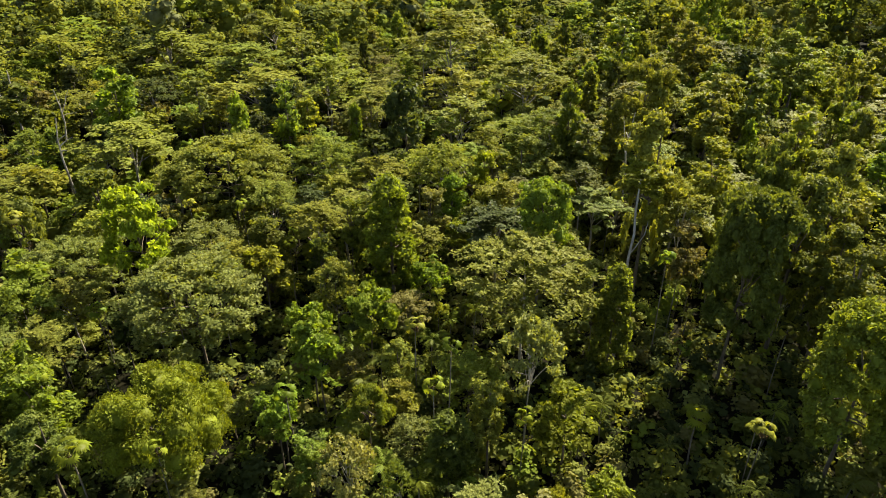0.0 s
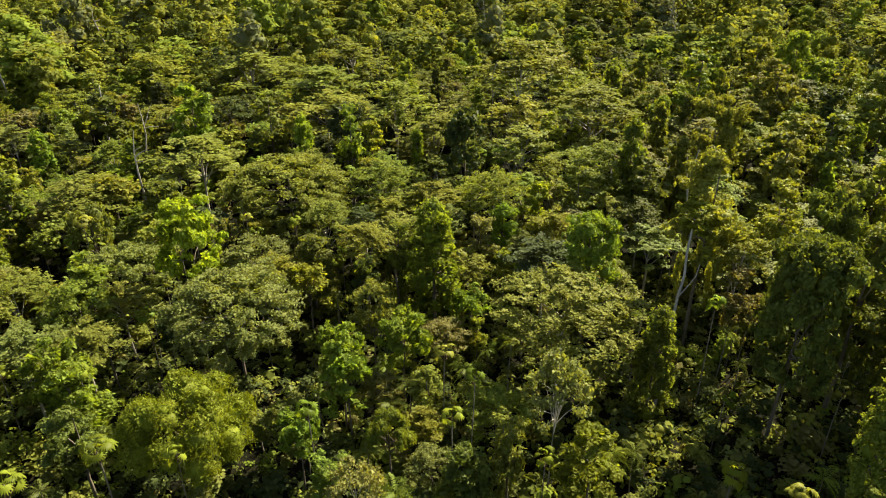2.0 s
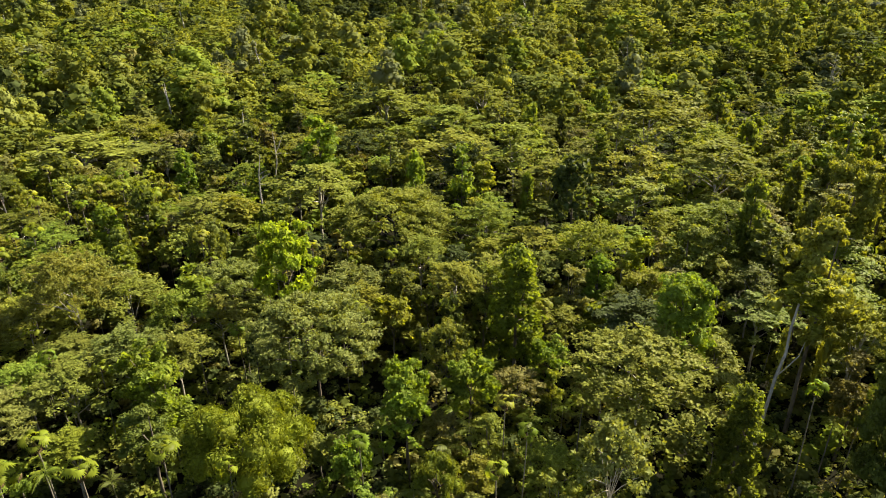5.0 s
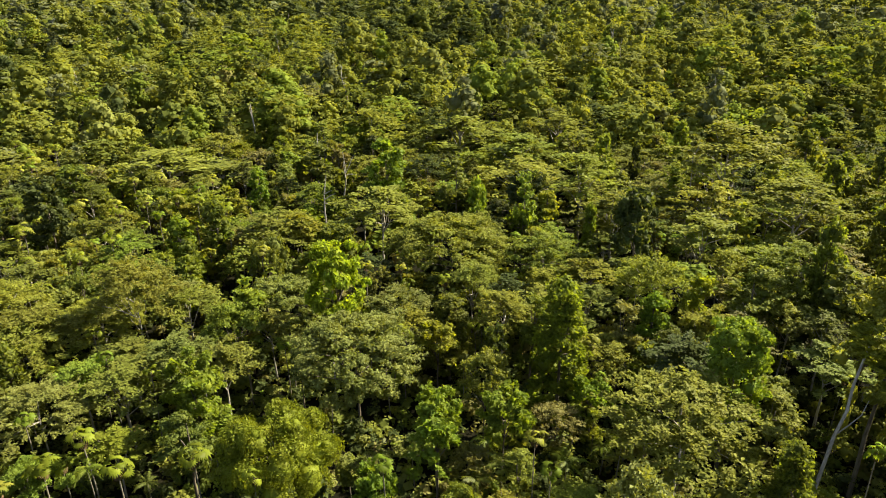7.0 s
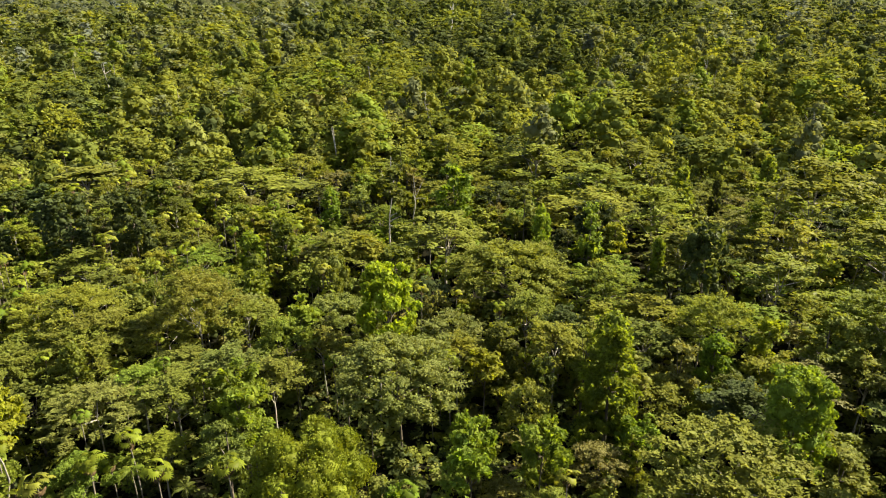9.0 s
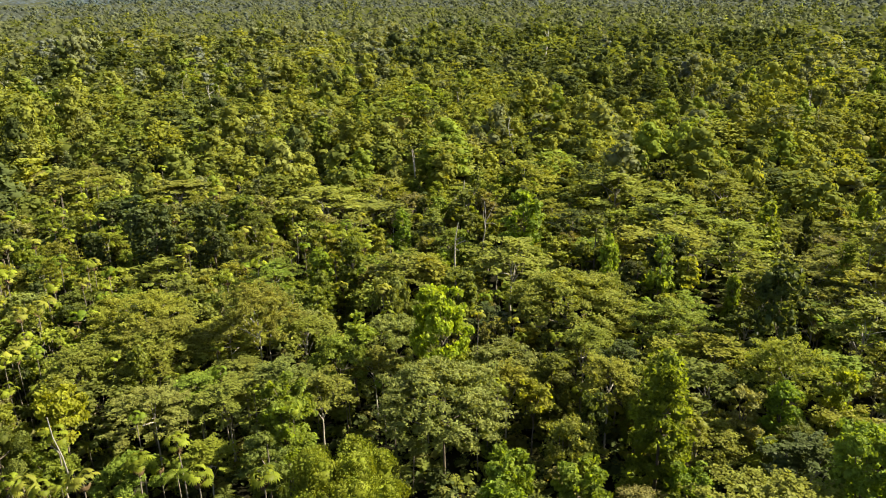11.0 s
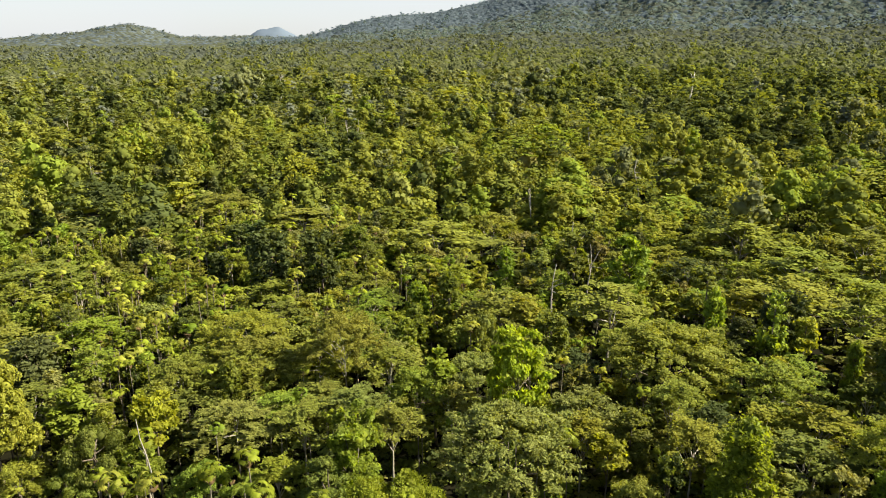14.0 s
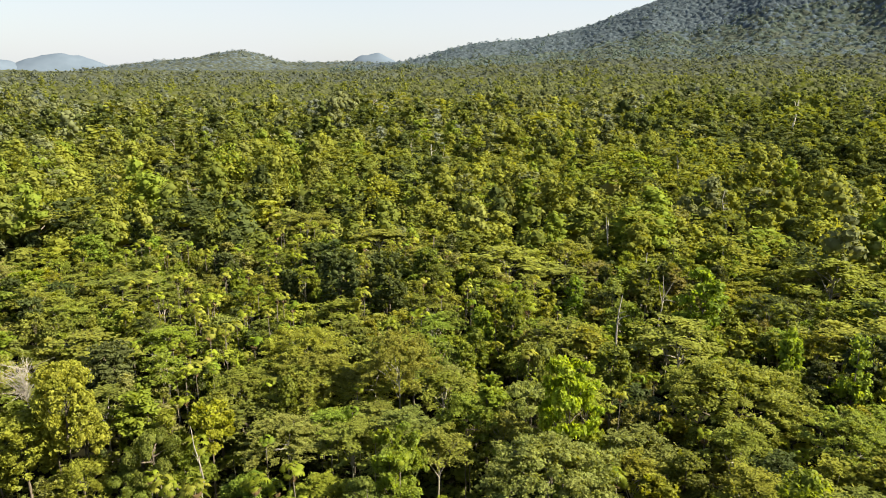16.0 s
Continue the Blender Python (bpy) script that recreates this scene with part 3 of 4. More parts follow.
plant("shaggy", -73.1, 113.7, 17.0, 5.2, "gold")
plant("shaggy", 47.1, 185.1, 28.0, 5.8, "fresh")
plant("shaggy", 67.6, 188.7, 26.0, 8.9, "olive")
plant("leafy", -2.1, 89.1, 15.0, 3.0, "fresh")
plant("dome", 11.3, 47.5, 13.0, 2.2, "lime")
plant("leafy", -19.6, 60.1, 14.0, 2.6, "fresh")
plant("umbrella", -72.0, 71.1, 23.0, 7.7, "olive")
plant("umbrella", -90.8, 60.6, 18.9, 8.0, "gold")
plant("umbrella", -68.4, 78.2, 16.0, 5.6, "olive")
plant("umbrella", -122.8, 141.5, 13.6, 11.9, "olive")
plant("shaggy", -150.1, 84.3, 22.0, 6.0, "deep")
plant("tower", -138.1, 107.8, 20.0, 4.6, "green")
plant("umbrella", -77.3, 110.4, 17.0, 7.7, "olive")
plant("column", -125.3, 118.7, 18.0, 4.1, "green")
plant("umbrella", -178.2, 109.6, 17.0, 13.0, "olive")
plant("column", -144.1, 188.8, 20.0, 4.7, "green")
plant("umbrella", -78.6, 69.0, 15.0, 8.5, "gold")
plant("umbrella", -81.8, 57.0, 16.0, 9.3, "olive")
plant("umbrella", -66.8, 64.8, 13.0, 6.1, "olive")
plant("leafy", -50.5, 61.8, 18.0, 5.0, "fresh")
plant("shaggy", -47.2, 60.2, 15.0, 4.4, "lime")
plant("umbrella", -66.1, 49.3, 14.0, 7.7, "grey")
plant("dome", -56.5, 41.4, 13.0, 4.8, "fresh")
plant("shaggy", -169.3, 139.9, 18.0, 7.1, "olive")
plant("umbrella", -45.0, 164.1, 19.0, 10.9, "gold")
plant("leafy", -106.9, 188.0, 20.0, 8.0, "fresh")
plant("shaggy", 15.1, 122.5, 20.0, 5.1, "olive")
plant("broad", -40.7, 198.7, 20.0, 7.8, "olive")
plant("tower", -78.5, 18.7, 25.0, 6.0, "gold")
plant("dome", -67.7, 29.9, 18.1, 4.6, "green")
plant("umbrella", -82.5, 59.2, 17.0, 9.1, "olive")
plant("umbrella", -86.2, 46.6, 15.0, 7.0, "olive")
plant("umbrella", -112.9, 21.3, 17.0, 8.8, "olive")
plant("umbrella", -113.0, 37.0, 16.0, 7.0, "lime")
plant("tower", -130.0, 79.5, 24.5, 6.0, "deep")
plant("tower", -119.5, 88.5, 25.0, 5.2, "deep")
plant("column", -88.6, 105.2, 20.8, 3.7, "green")
plant("dome", -68.2, 98.0, 20.5, 4.6, "green")
plant("umbrella", -133.4, 132.1, 18.0, 12.2, "olive")
plant("column", -133.0, 177.5, 21.5, 4.2, "fresh")
plant("broad", -156.0, 216.0, 21.0, 7.5, "straw")
plant("shaggy", -400.0, 141.7, 25.0, 9.2, "fresh")
plant("leafy", -66.8, 34.3, 12.0, 5.0, "fresh")
plant("dome", -67.3, 25.9, 12.0, 4.1, "green")
plant("shaggy", -248.9, 153.4, 24.0, 9.0, "grey")
plant("tower", -78.3, 12.4, 18.0, 4.6, "gold")
plant("umbrella", -259.2, 4.9, 17.0, 12.4, "olive")
plant("umbrella", -216.3, 94.9, 17.0, 10.4, "olive")
plant("umbrella", -159.8, 32.0, 16.0, 10.3, "olive")
plant("leafy", -177.3, 6.5, 16.0, 7.5, "lime")
# the next two are added on the sun side to shade the gap
plant("shaggy", 52.5, 78.5, 25.0, 5.2, "green")
plant("shaggy", 56.0, 66.0, 26.0, 5.4, "green")
plant("tower", -36.0, 149.0, 22.0, 5.0, "deep")
# three more tall trees added to throw shade into the same gap
plant("shaggy", 48.5, 82.5, 31.0, 5.4, "green")
plant("shaggy", 50.0, 70.5, 27.0, 5.0, "green")
plant("shaggy", 58.5, 93.0, 31.0, 5.6, "olive")
plant("leafy", -70.5, 38.5, 20.5, 3.6, "vivid")


# ---- palms ----
def fan_blade(rng, size, age):
    """A round, pleated fan leaf on its stalk, cut half way in, its tips drooping."""
    n = 12
    a = np.linspace(-1.8, 1.8, 2 * n + 1)
    pleat = np.where(np.arange(2 * n + 1) % 2, 0.10, -0.08) * size
    reach = size * (1 - 0.10 * np.abs(a) / 1.8)
    stalk = size * 1.15
    sag = rng.uniform(0.16, 0.36) * size
    mid = np.c_[stalk + np.cos(a) * reach * 0.60, np.sin(a) * reach * 0.60, pleat - sag * 0.5 + 0.10 * size * np.abs(np.sin(a))]
    tips = np.arange(1, 2 * n + 1, 2)
    far = reach[tips] * rng.uniform(0.88, 1.12, n)
    end = np.c_[stalk + np.cos(a[tips]) * far, np.sin(a[tips]) * far, -sag * rng.uniform(0.9, 2.4, n)]
    verts = np.vstack([[[stalk, 0, 0]], mid, end])
    hang = rng.uniform(0.35, 0.95)
    verts = np.c_[stalk + (verts[:, 0] - stalk) * np.cos(hang) + verts[:, 2] * np.sin(hang), verts[:, 1], verts[:, 2] * np.cos(hang) - (verts[:, 0] - stalk) * np.sin(hang)]
    faces = [(0, 1 + k, 2 + k) for k in range(2 * n)]
    for q, t in enumerate(tips):
        e = 2 + 2 * n + q
        faces += [(t, e, 1 + t), (1 + t, e, 2 + t)]
    v, f = tube(np.array([[0, 0, 0], [stalk * 0.5, 0, 0.06], [stalk, 0, 0]]), np.array([0.035, 0.028, 0.02]) * size, 3)
    tri = np.vstack([f[:, [0, 1, 2]], f[:, [0, 2, 3]]])
    verts, faces = joined([(verts, np.array(faces)), (v, tri)])
    tilt = 1.0 - 0.95 * age
    c, s = np.cos(tilt), np.sin(tilt)
    out = verts.copy()
    out[:, 0], out[:, 2] = verts[:, 0] * c - verts[:, 2] * s, verts[:, 0] * s + verts[:, 2] * c
    return out, faces


palm_rng = np.random.default_rng(5)
FRESH_FRONDS = [mesh_from("frond", *fan_blade(palm_rng, 1.0, age), FROND) for age in (0.1, 0.3, 0.55, 0.8, 1.05, 1.3)]
OLD_FRONDS = [mesh_from("dead_frond", *fan_blade(palm_rng, 0.85, 2.0 + k * 0.4), DEAD_FROND) for k in range(2)]


def palm_stem_mesh(seed):
    rng = np.random.default_rng(seed)
    z = np.linspace(-0.3, 10, 9)
    pts = np.c_[0.25 * np.sin(z * 0.25 + seed), 0.2 * np.sin(z * 0.2), z]
    pts[:, :2] -= pts[-1, :2]
    return mesh_from("trunk", *tube(pts, np.linspace(0.10, 0.065, 9) * (1 + 0.12 * (np.arange(9) % 2)), 6), PALM_BARK)


PALM_STEMS = [palm_stem_mesh(s) for s in range(3)]
PALM_HUES = {"palm": (0.186, 0.222, 0.024), "pale": (0.235, 0.248, 0.042), "young": (0.128, 0.180, 0.020)}


def palm(x, y, top, spread=1.9, hue="palm", fresh=9, old=3):
    """A fan palm: slender trunk, a whorl of pleated fronds and a few dead ones hanging."""
    rng = np.random.default_rng(int(abs(x) * 571 + abs(y) * 911))
    z = float(ground_height(x, y))
    tree = new("fan_palm")
    tree.matrix_basis = pose(x, y, z, 0, 0, rng.uniform(0, 360))
    spread *= 0.86
    high = top - z - 0.45 * spread
    trunk = add_child("trunk", PALM_STEMS[rng.integers(3)], tree)
    trunk.scale = (spread / 1.9, spread / 1.9, high / 10)
    tone = np.array(PALM_HUES[hue]) * rng.uniform(0.85, 1.12)
    for k in range(fresh):
        age = k / fresh
        leaf = add_child("frond", FRESH_FRONDS[min(5, int(age * 6))], tree, tone * rng.uniform(0.65, 1.25))
        leaf.matrix_basis = Matrix.LocRotScale((0, 0, high), Euler((rng.uniform(-0.7, 0.7), rng.uniform(-0.25, 0.25), k * 2.4 + rng.uniform(-0.3, 0.3))), [spread * 0.49 * rng.uniform(0.75, 1.15)] * 3)
    for k in range(old):
        leaf = add_child("dead_frond", OLD_FRONDS[k % 2], tree)
        leaf.matrix_basis = Matrix.LocRotScale((0, 0, high - 0.1), Euler((0, rng.uniform(0, 0.3), rng.uniform(0, 6.28))), [spread * 0.5 * rng.uniform(0.8, 1.0)] * 3)
    tagged(tree, "slender fan palm with yellow-green pleated fronds above the undergrowth" if hue != "pale" else "fan palm with pale yellowing fronds and a slender trunk", "palm", "fan palms of the rainforest")
    placed.append((x, y, 0.8))


palm(-3.5, 69.9, 16.2, 1.9, "pale")
palm(-1.1, 57.8, 17.0, 1.9, "palm", 8, 5)
palm(0.9, 62.7, 18.6, 1.6, "young", 7, 1)
palm(-31.3, 86.3, 14.6, 2.3, "palm", 10, 4)
palm(-33.5, 87.0, 14.0, 1.9, "young")
palm(-20.2, 95.1, 13.0, 2.1, "palm", 9, 4)
palm(-4.6, 95.1, 15.6, 2.2, "pale", 9, 4)
palm(30.9, 82.3, 18.6, 1.9, "young", 8, 2)
palm(30.0, 60.4, 10.4, 2.5, "palm", 10, 3)
palm(2.5, 50.4, 9.4, 2.0, "young", 6, 1)
palm(-38.3, 50.5, 14.6, 2.5, "palm", 9, 4)
palm(-45.8, 60.1, 16.4, 2.0, "palm", 7)
palm(-17.9, 59.5, 14.4, 2.0, "young")
palm(-67.2, 95.3, 17.6, 2.2, "pale", 9, 4)
palm(-46.0, 45.9, 13.4, 2.6, "palm", 9, 4)
palm(-53.4, 46.9, 14.2, 2.6, "palm", 9, 5)
palm(-25.9, 100.6, 10.0, 2.0, "palm")
palm(-64.3, 35.9, 15.4, 2.6, "palm", 9, 3)
palm(-59.2, 30.2, 13.4, 2.7, "pale", 8, 2)
palm(-53.5, 41.7, 13.6, 2.7, "palm", 10, 5)
palm(-39.3, 83.4, 14.8, 2.2, "palm", 9, 4)
palm(-32.4, 82.7, 15.2, 2.0, "palm", 9, 4)
palm(-47.5, 100.5, 16.6, 2.0, "pale", 8, 2)
palm(-52.0, 97.0, 13.5, 2.0, "young", 8, 2)
palm(-46.4, 33.4, 19.4, 2.4, "pale", 9, 2)


# ---- bare trees ----
def snag(x, y, top, thick, limbs, seed, spread=2.0, wood=PALE_BARK):
    """A dead, bleached trunk with stubs of limbs."""
    rng = np.random.default_rng(seed)
    z = float(ground_height(x, y))
    ends = [np.array([rng.normal() * spread, rng.normal() * spread, (top - z) * rng.uniform(0.7, 1.0)]) for k in range(limbs)]
    ob = new("dead_tree", mesh_from("dead_tree", *stem(rng, top - z, thick, ends, fork=0.6, lean=1.5), wood))
    ob.matrix_basis = pose(x, y, z, 0, 0, rng.uniform(0, 360))
    tagged(ob, "bare bleached dead trunk standing among the green crowns", "dead tree", "dead trees of the rainforest")
    placed.append((x, y, 1.2))


snag(-69.5, 119.5, 24.0, 0.34, 3, 1, 0.9)
snag(33.0, 119.7, 25.5, 0.26, 5, 2, 2.0)
snag(-95.5, 11.5, 20.5, 0.10, 130, 4, 2.2)
snag(-338, 520, 49.5, 1.0, 7, 5, 3.2, BLEACHED_WOOD)
snag(-560, 258, 46.0, 0.55, 5, 13, 3.0)
snag(-150, 240, 25.0, 0.4, 3, 6, 1.2)
snag(-142, 176, 23.0, 0.35, 3, 7, 1.2)
snag(-96, 150, 24.0, 0.35, 4, 8, 1.5)
snag(-300, 190, 32.0, 0.5, 4, 9, 2.5)
snag(-236, 300, 30.0, 0.5, 4, 10, 2.5)


def leaning_tree():
    """A tree with a long, bare, pale trunk that leans through the gap, one thin side limb and a small crown at its top."""
    root = new("leaning_tree")
    root.matrix_basis = pose(24.6, 78.6, 0)
    path = np.array([(0, 0, -0.4), (1.1, 3.6, 5.0), (2.0, 6.9, 10.0), (2.6, 8.9, 14.7), (3.4, 10.6, 17.6), (3.5, 11.9, 20.4), (4.0, 13.5, 22.9), (4.5, 15.0, 25.0)])
    limb = np.array([(2.65, 9.0, 14.9), (3.7, 9.7, 16.0), (4.9, 10.4, 17.6), (5.3, 11.0, 19.4)])
    add_child("trunk", mesh_from("trunk", *joined([tube(path, np.linspace(0.25, 0.13, 8), 8), tube(limb, np.linspace(0.10, 0.04, 4), 5)]), PALE_BARK), root)
    crown = add_child("crown", NEAR_MODELS["leafy"][1][3], root, HUES["gold"])
    crown.matrix_basis = Matrix.LocRotScale((4.6, 15.2, 17.5), Euler((0, 0, 1.0)), (0.95, 0.95, 0.62))
    tagged(root, "leaning tree with a long bare pale trunk and small crown", "leaning tree", "")
    placed.append((28.5, 92.0, 3.0))


leaning_tree()
snag(-64.4, 36.2, 18.5, 0.17, 2, 12, 1.0)


def pale_stems():
    """Slim bleached trunks that stick out of the canopy further off."""
    rng = np.random.default_rng(31)
    for k in range(26):
        d, b = rng.uniform(150, 520), radians(rng.uniform(-10, 96))
        x, y = 20 - d * math.sin(b), 12 + d * math.cos(b)
        snag(x, y, float(ground_height(x, y)) + rng.uniform(17, 25), rng.uniform(0.16, 0.32), int(rng.integers(2, 6)), 300 + k, rng.uniform(0.8, 2.2))


pale_stems()

# ---- the rest of the forest, filled in between ----
fill = np.random.default_rng(11)
GAPS = ((30.0, 47.0, 9.0), (42.0, 44.0, 8.0), (20.0, 45.0, 6.0), (-20.0, 52.0, 6.0), (-32.0, 66.0, 4.0), (25.0, 63.0, 8.0), (39.0, 70.0, 11.0), (36.0, 60.0, 10.0), (31.0, 84.0, 9.0), (43.0, 84.0, 6.0), (24.5, 72.5, 4.0), (25.0, 92.0, 6.0), (27.0, 104.0, 7.0), (31.4, 72.0, 6.0), (-23.9, 60.4, 4.0), (-44.6, 51.9, 4.0), (-45.8, 67.2, 4.0), (5.1, 60.6, 3.0), (-50.0, 145.0, 9.0), (-14.0, 127.0, 6.0), (-24.0, 139.0, 5.0), (-38.0, 152.0, 6.0), (-1.0, 133.0, 4.0), (-45.0, 156.0, 5.0), (-81.2, 97.2, 5.0), (21.0, 55.0, 6.0), (-66.0, 100.0, 4.0), (-30.0, 66.0, 3.0), (14.0, 68.0, 5.0))
ZONES = {"near": (("umbrella", "broad", "leafy", "shaggy", "dome", "airy", "column"), (0.24, 0.16, 0.20, 0.22, 0.07, 0.06, 0.05)),
         "flat": (("umbrella", "broad", "leafy", "shaggy", "column"), (0.62, 0.10, 0.08, 0.15, 0.05)),
         "mixed": (("umbrella", "broad", "leafy", "shaggy", "dome", "column", "tower"), (0.24, 0.16, 0.20, 0.28, 0.04, 0.05, 0.03))}
TONES = (("olive", "gold", "grey", "lime", "fresh", "green", "deep", "straw", "brown"), (0.28, 0.17, 0.10, 0.07, 0.12, 0.12, 0.08, 0.03, 0.03))


def bearing(x, y):
    return math.degrees(math.atan2(-(x - 20), y - 12))


def fill_forest():
    spots = [(x, y) for x in np.arange(-230, 150, 6.1) for y in np.arange(-70, 236, 6.1)]
    for x, y in spots:
        x, y = x + fill.uniform(-2.6, 2.6), y + fill.uniform(-2.6, 2.6)
        d, b = math.hypot(x - 20, y - 12), bearing(x, y)
        seen = -42 < b < 106 and d > 34
        if not (d < 222 and (seen or d < 62)):
            continue
        if any(math.hypot(x - gx, y - gy) < gr for gx, gy, gr in GAPS):
            continue
        zone = "flat" if -60 < x < 40 and 105 < y < 215 else "near" if d < 110 else "mixed"
        kind = fill.choice(ZONES[zone][0], p=ZONES[zone][1])
        r = {"umbrella": 5.2, "broad": 4.6, "leafy": 3.0, "shaggy": 4.0, "dome": 3.4, "airy": 3.0, "column": 2.8, "tower": 3.8}[kind] * fill.uniform(0.75, 1.25)
        near = np.array(placed)
        gap = np.hypot(near[:, 0] - x, near[:, 1] - y) - 0.62 * (near[:, 2] + r)
        if gap.min() < 0:
            r *= 0.72
            if (np.hypot(near[:, 0] - x, near[:, 1] - y) - 0.62 * (near[:, 2] + r)).min() < 0:
                continue
        top = {"umbrella": 14.5, "broad": 14.0, "leafy": 13.0, "shaggy": 16.5, "dome": 12.5, "airy": 13.5, "column": 17.0, "tower": 18.0}[kind] * fill.uniform(0.85, 1.15)
        if d > 110 and kind in ("shaggy", "column", "tower"):
            top *= fill.uniform(0.75, 1.0) if x < -60 else fill.uniform(0.9, 1.35)
        if seen and d < 88:
            if fill.random() < 0.4:
                continue
            top *= 0.72
            r *= 0.85
        tone = str(fill.choice(TONES[0], p=TONES[1]))
        if kind in ("column", "tower"):
            tone, r = str(fill.choice(("green", "fresh", "deep", "olive"), p=(0.4, 0.25, 0.2, 0.15))), r * 1.15
        plant(str(kind), x, y, top + float(ground_height(x, y)), r, tone, 100 if seen else 0)


fill_forest()


def fill_palms():
    count = 0
    while count < 170:
        x, y = fill.uniform(-150, 45), fill.uniform(25, 165)
        d, b = math.hypot(x - 20, y - 12), bearing(x, y)
        if not (42 < d < 165 and -36 < b < 98) or fill.random() > (0.95 if x < -35 else 0.25):
            continue
        near = np.array(placed)
        if (np.hypot(near[:, 0] - x, near[:, 1] - y) - 0.55 * near[:, 2] - 0.4).min() < 0:
            continue
        if d < 88 and fill.random() < 0.45:
            count += 1
            continue
        palm(x, y, fill.uniform(9.5, 15.0), fill.uniform(1.4, 2.1), str(fill.choice(("palm", "pale", "young"), p=(0.48, 0.22, 0.30))), 7, 2)
        count += 1


fill_palms()


def palm_grove():
    """Palms standing close together in the low forest at the plain's near side."""
    count = 0
    while count < 120:
        x, y = fill.uniform(-205, -88), fill.uniform(28, 128)
        near = np.array(placed)
        if (np.hypot(near[:, 0] - x, near[:, 1] - y) - 0.36 * near[:, 2] - 0.4).min() < 0:
            continue
        palm(x, y, fill.uniform(14.0, 18.0), fill.uniform(2.0, 2.7), str(fill.choice(("palm", "pale", "young"), p=(0.45, 0.4, 0.15))), 7, 2)
        count += 1


palm_grove()


# ---- feather palms of the understorey ----
def feather(rng, reach, rise, drop):
    """An arching frond: a rib with a row of narrow leaflets on either side."""
    u = np.linspace(0, 1, 9)
    rib = np.c_[reach * u * (1 - 0.12 * u), 0 * u, reach * (rise * u - drop * u ** 2.2)]
    v, f = tube(rib, 0.03 * (1.1 - u), 3)
    pieces = [(v, f)]
    for k in range(13):
        t = 0.12 + 0.86 * k / 12
        at = np.array([np.interp(t, u, rib[:, c]) for c in range(3)])
        long = reach * 0.30 * (1 - 0.55 * abs(2 * t - 0.9)) * rng.uniform(0.85, 1.1)
        for side in (-1, 1):
            out = np.array([0.45, side, -0.28 - 0.25 * rng.random()])
            out /= np.linalg.norm(out)
            w = np.array([0.05, 0, 0.012]) * reach * 0.75
            pieces.append((np.array([at - w, at + out * long * 0.55 - w * 0.9, at + out * long + np.array([0, 0, -0.12 * long]), at + out * long * 0.55 + w * 0.9]), np.array([[0, 1, 2, 3]])))
    return joined(pieces)


feather_rng = np.random.default_rng(77)
FEATHERS = [mesh_from("frond", *feather(feather_rng, 2.6, rise, drop), FROND) for rise, drop in ((1.2, 1.0), (0.8, 0.95), (0.5, 0.85), (0.25, 0.8))]


def feather_palm(x, y, top):
    """A short palm with a shuttlecock of arching, feathery fronds."""
    rng = np.random.default_rng(int(abs(x) * 433 + abs(y) * 787))
    z = float(ground_height(x, y))
    palm_root = new("feather_palm")
    palm_root.matrix_basis = pose(x, y, z, 0, 0, rng.uniform(0, 360))
    high, size = top - z - 1.0, rng.uniform(0.75, 1.15)
    stalk = add_child("trunk", PALM_STEMS[rng.integers(3)], palm_root)
    stalk.scale = (0.9, 0.9, high / 10)
    tone = np.array(HUES[str(rng.choice(("fresh", "green", "lime")))]) * rng.uniform(0.9, 1.2)
    for k in range(9):
        leaf = add_child("frond", FEATHERS[min(3, k // 2)], palm_root, tone * rng.uniform(0.88, 1.12))
        leaf.matrix_basis = Matrix.LocRotScale((0, 0, high), Euler((0, rng.uniform(-0.15, 0.15), k * 2.4 + rng.uniform(-0.3, 0.3))), [size * rng.uniform(0.85, 1.1)] * 3)
    tagged(palm_root, "short green palm with arching feathery fronds in the understorey", "palm", "feather palms of the understorey")
    placed.append((x, y, 0.9))


def fill_feather_palms():
    count = 0
    while count < 80:
        x, y = fill.uniform(-100, 45), fill.uniform(28, 105)
        d, b = math.hypot(x - 20, y - 12), bearing(x, y)
        if not (38 < d < 118 and -38 < b < 98):
            continue
        near = np.array(placed)
        if (np.hypot(near[:, 0] - x, near[:, 1] - y) - 0.5 * near[:, 2] - 0.3).min() < 0:
            continue
        feather_palm(x, y, fill.uniform(5.5, 12.0))
        count += 1


fill_feather_palms()


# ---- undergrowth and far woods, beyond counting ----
# x, y and radius of stands whose leaf colour is darkened as cloud shade
CLOUD_SHADE_STANDS = ((-335, 545, 135), (-250, 640, 150), (-460, 640, 120), (-340, 420, 60), (-215, 400, 60), (-548, -38, 55), (-552, 40, 55), (-545, 115, 55), (-528, 185, 50), (-505, 245, 40), (-230, 60, 26), (-300, 170, 30))


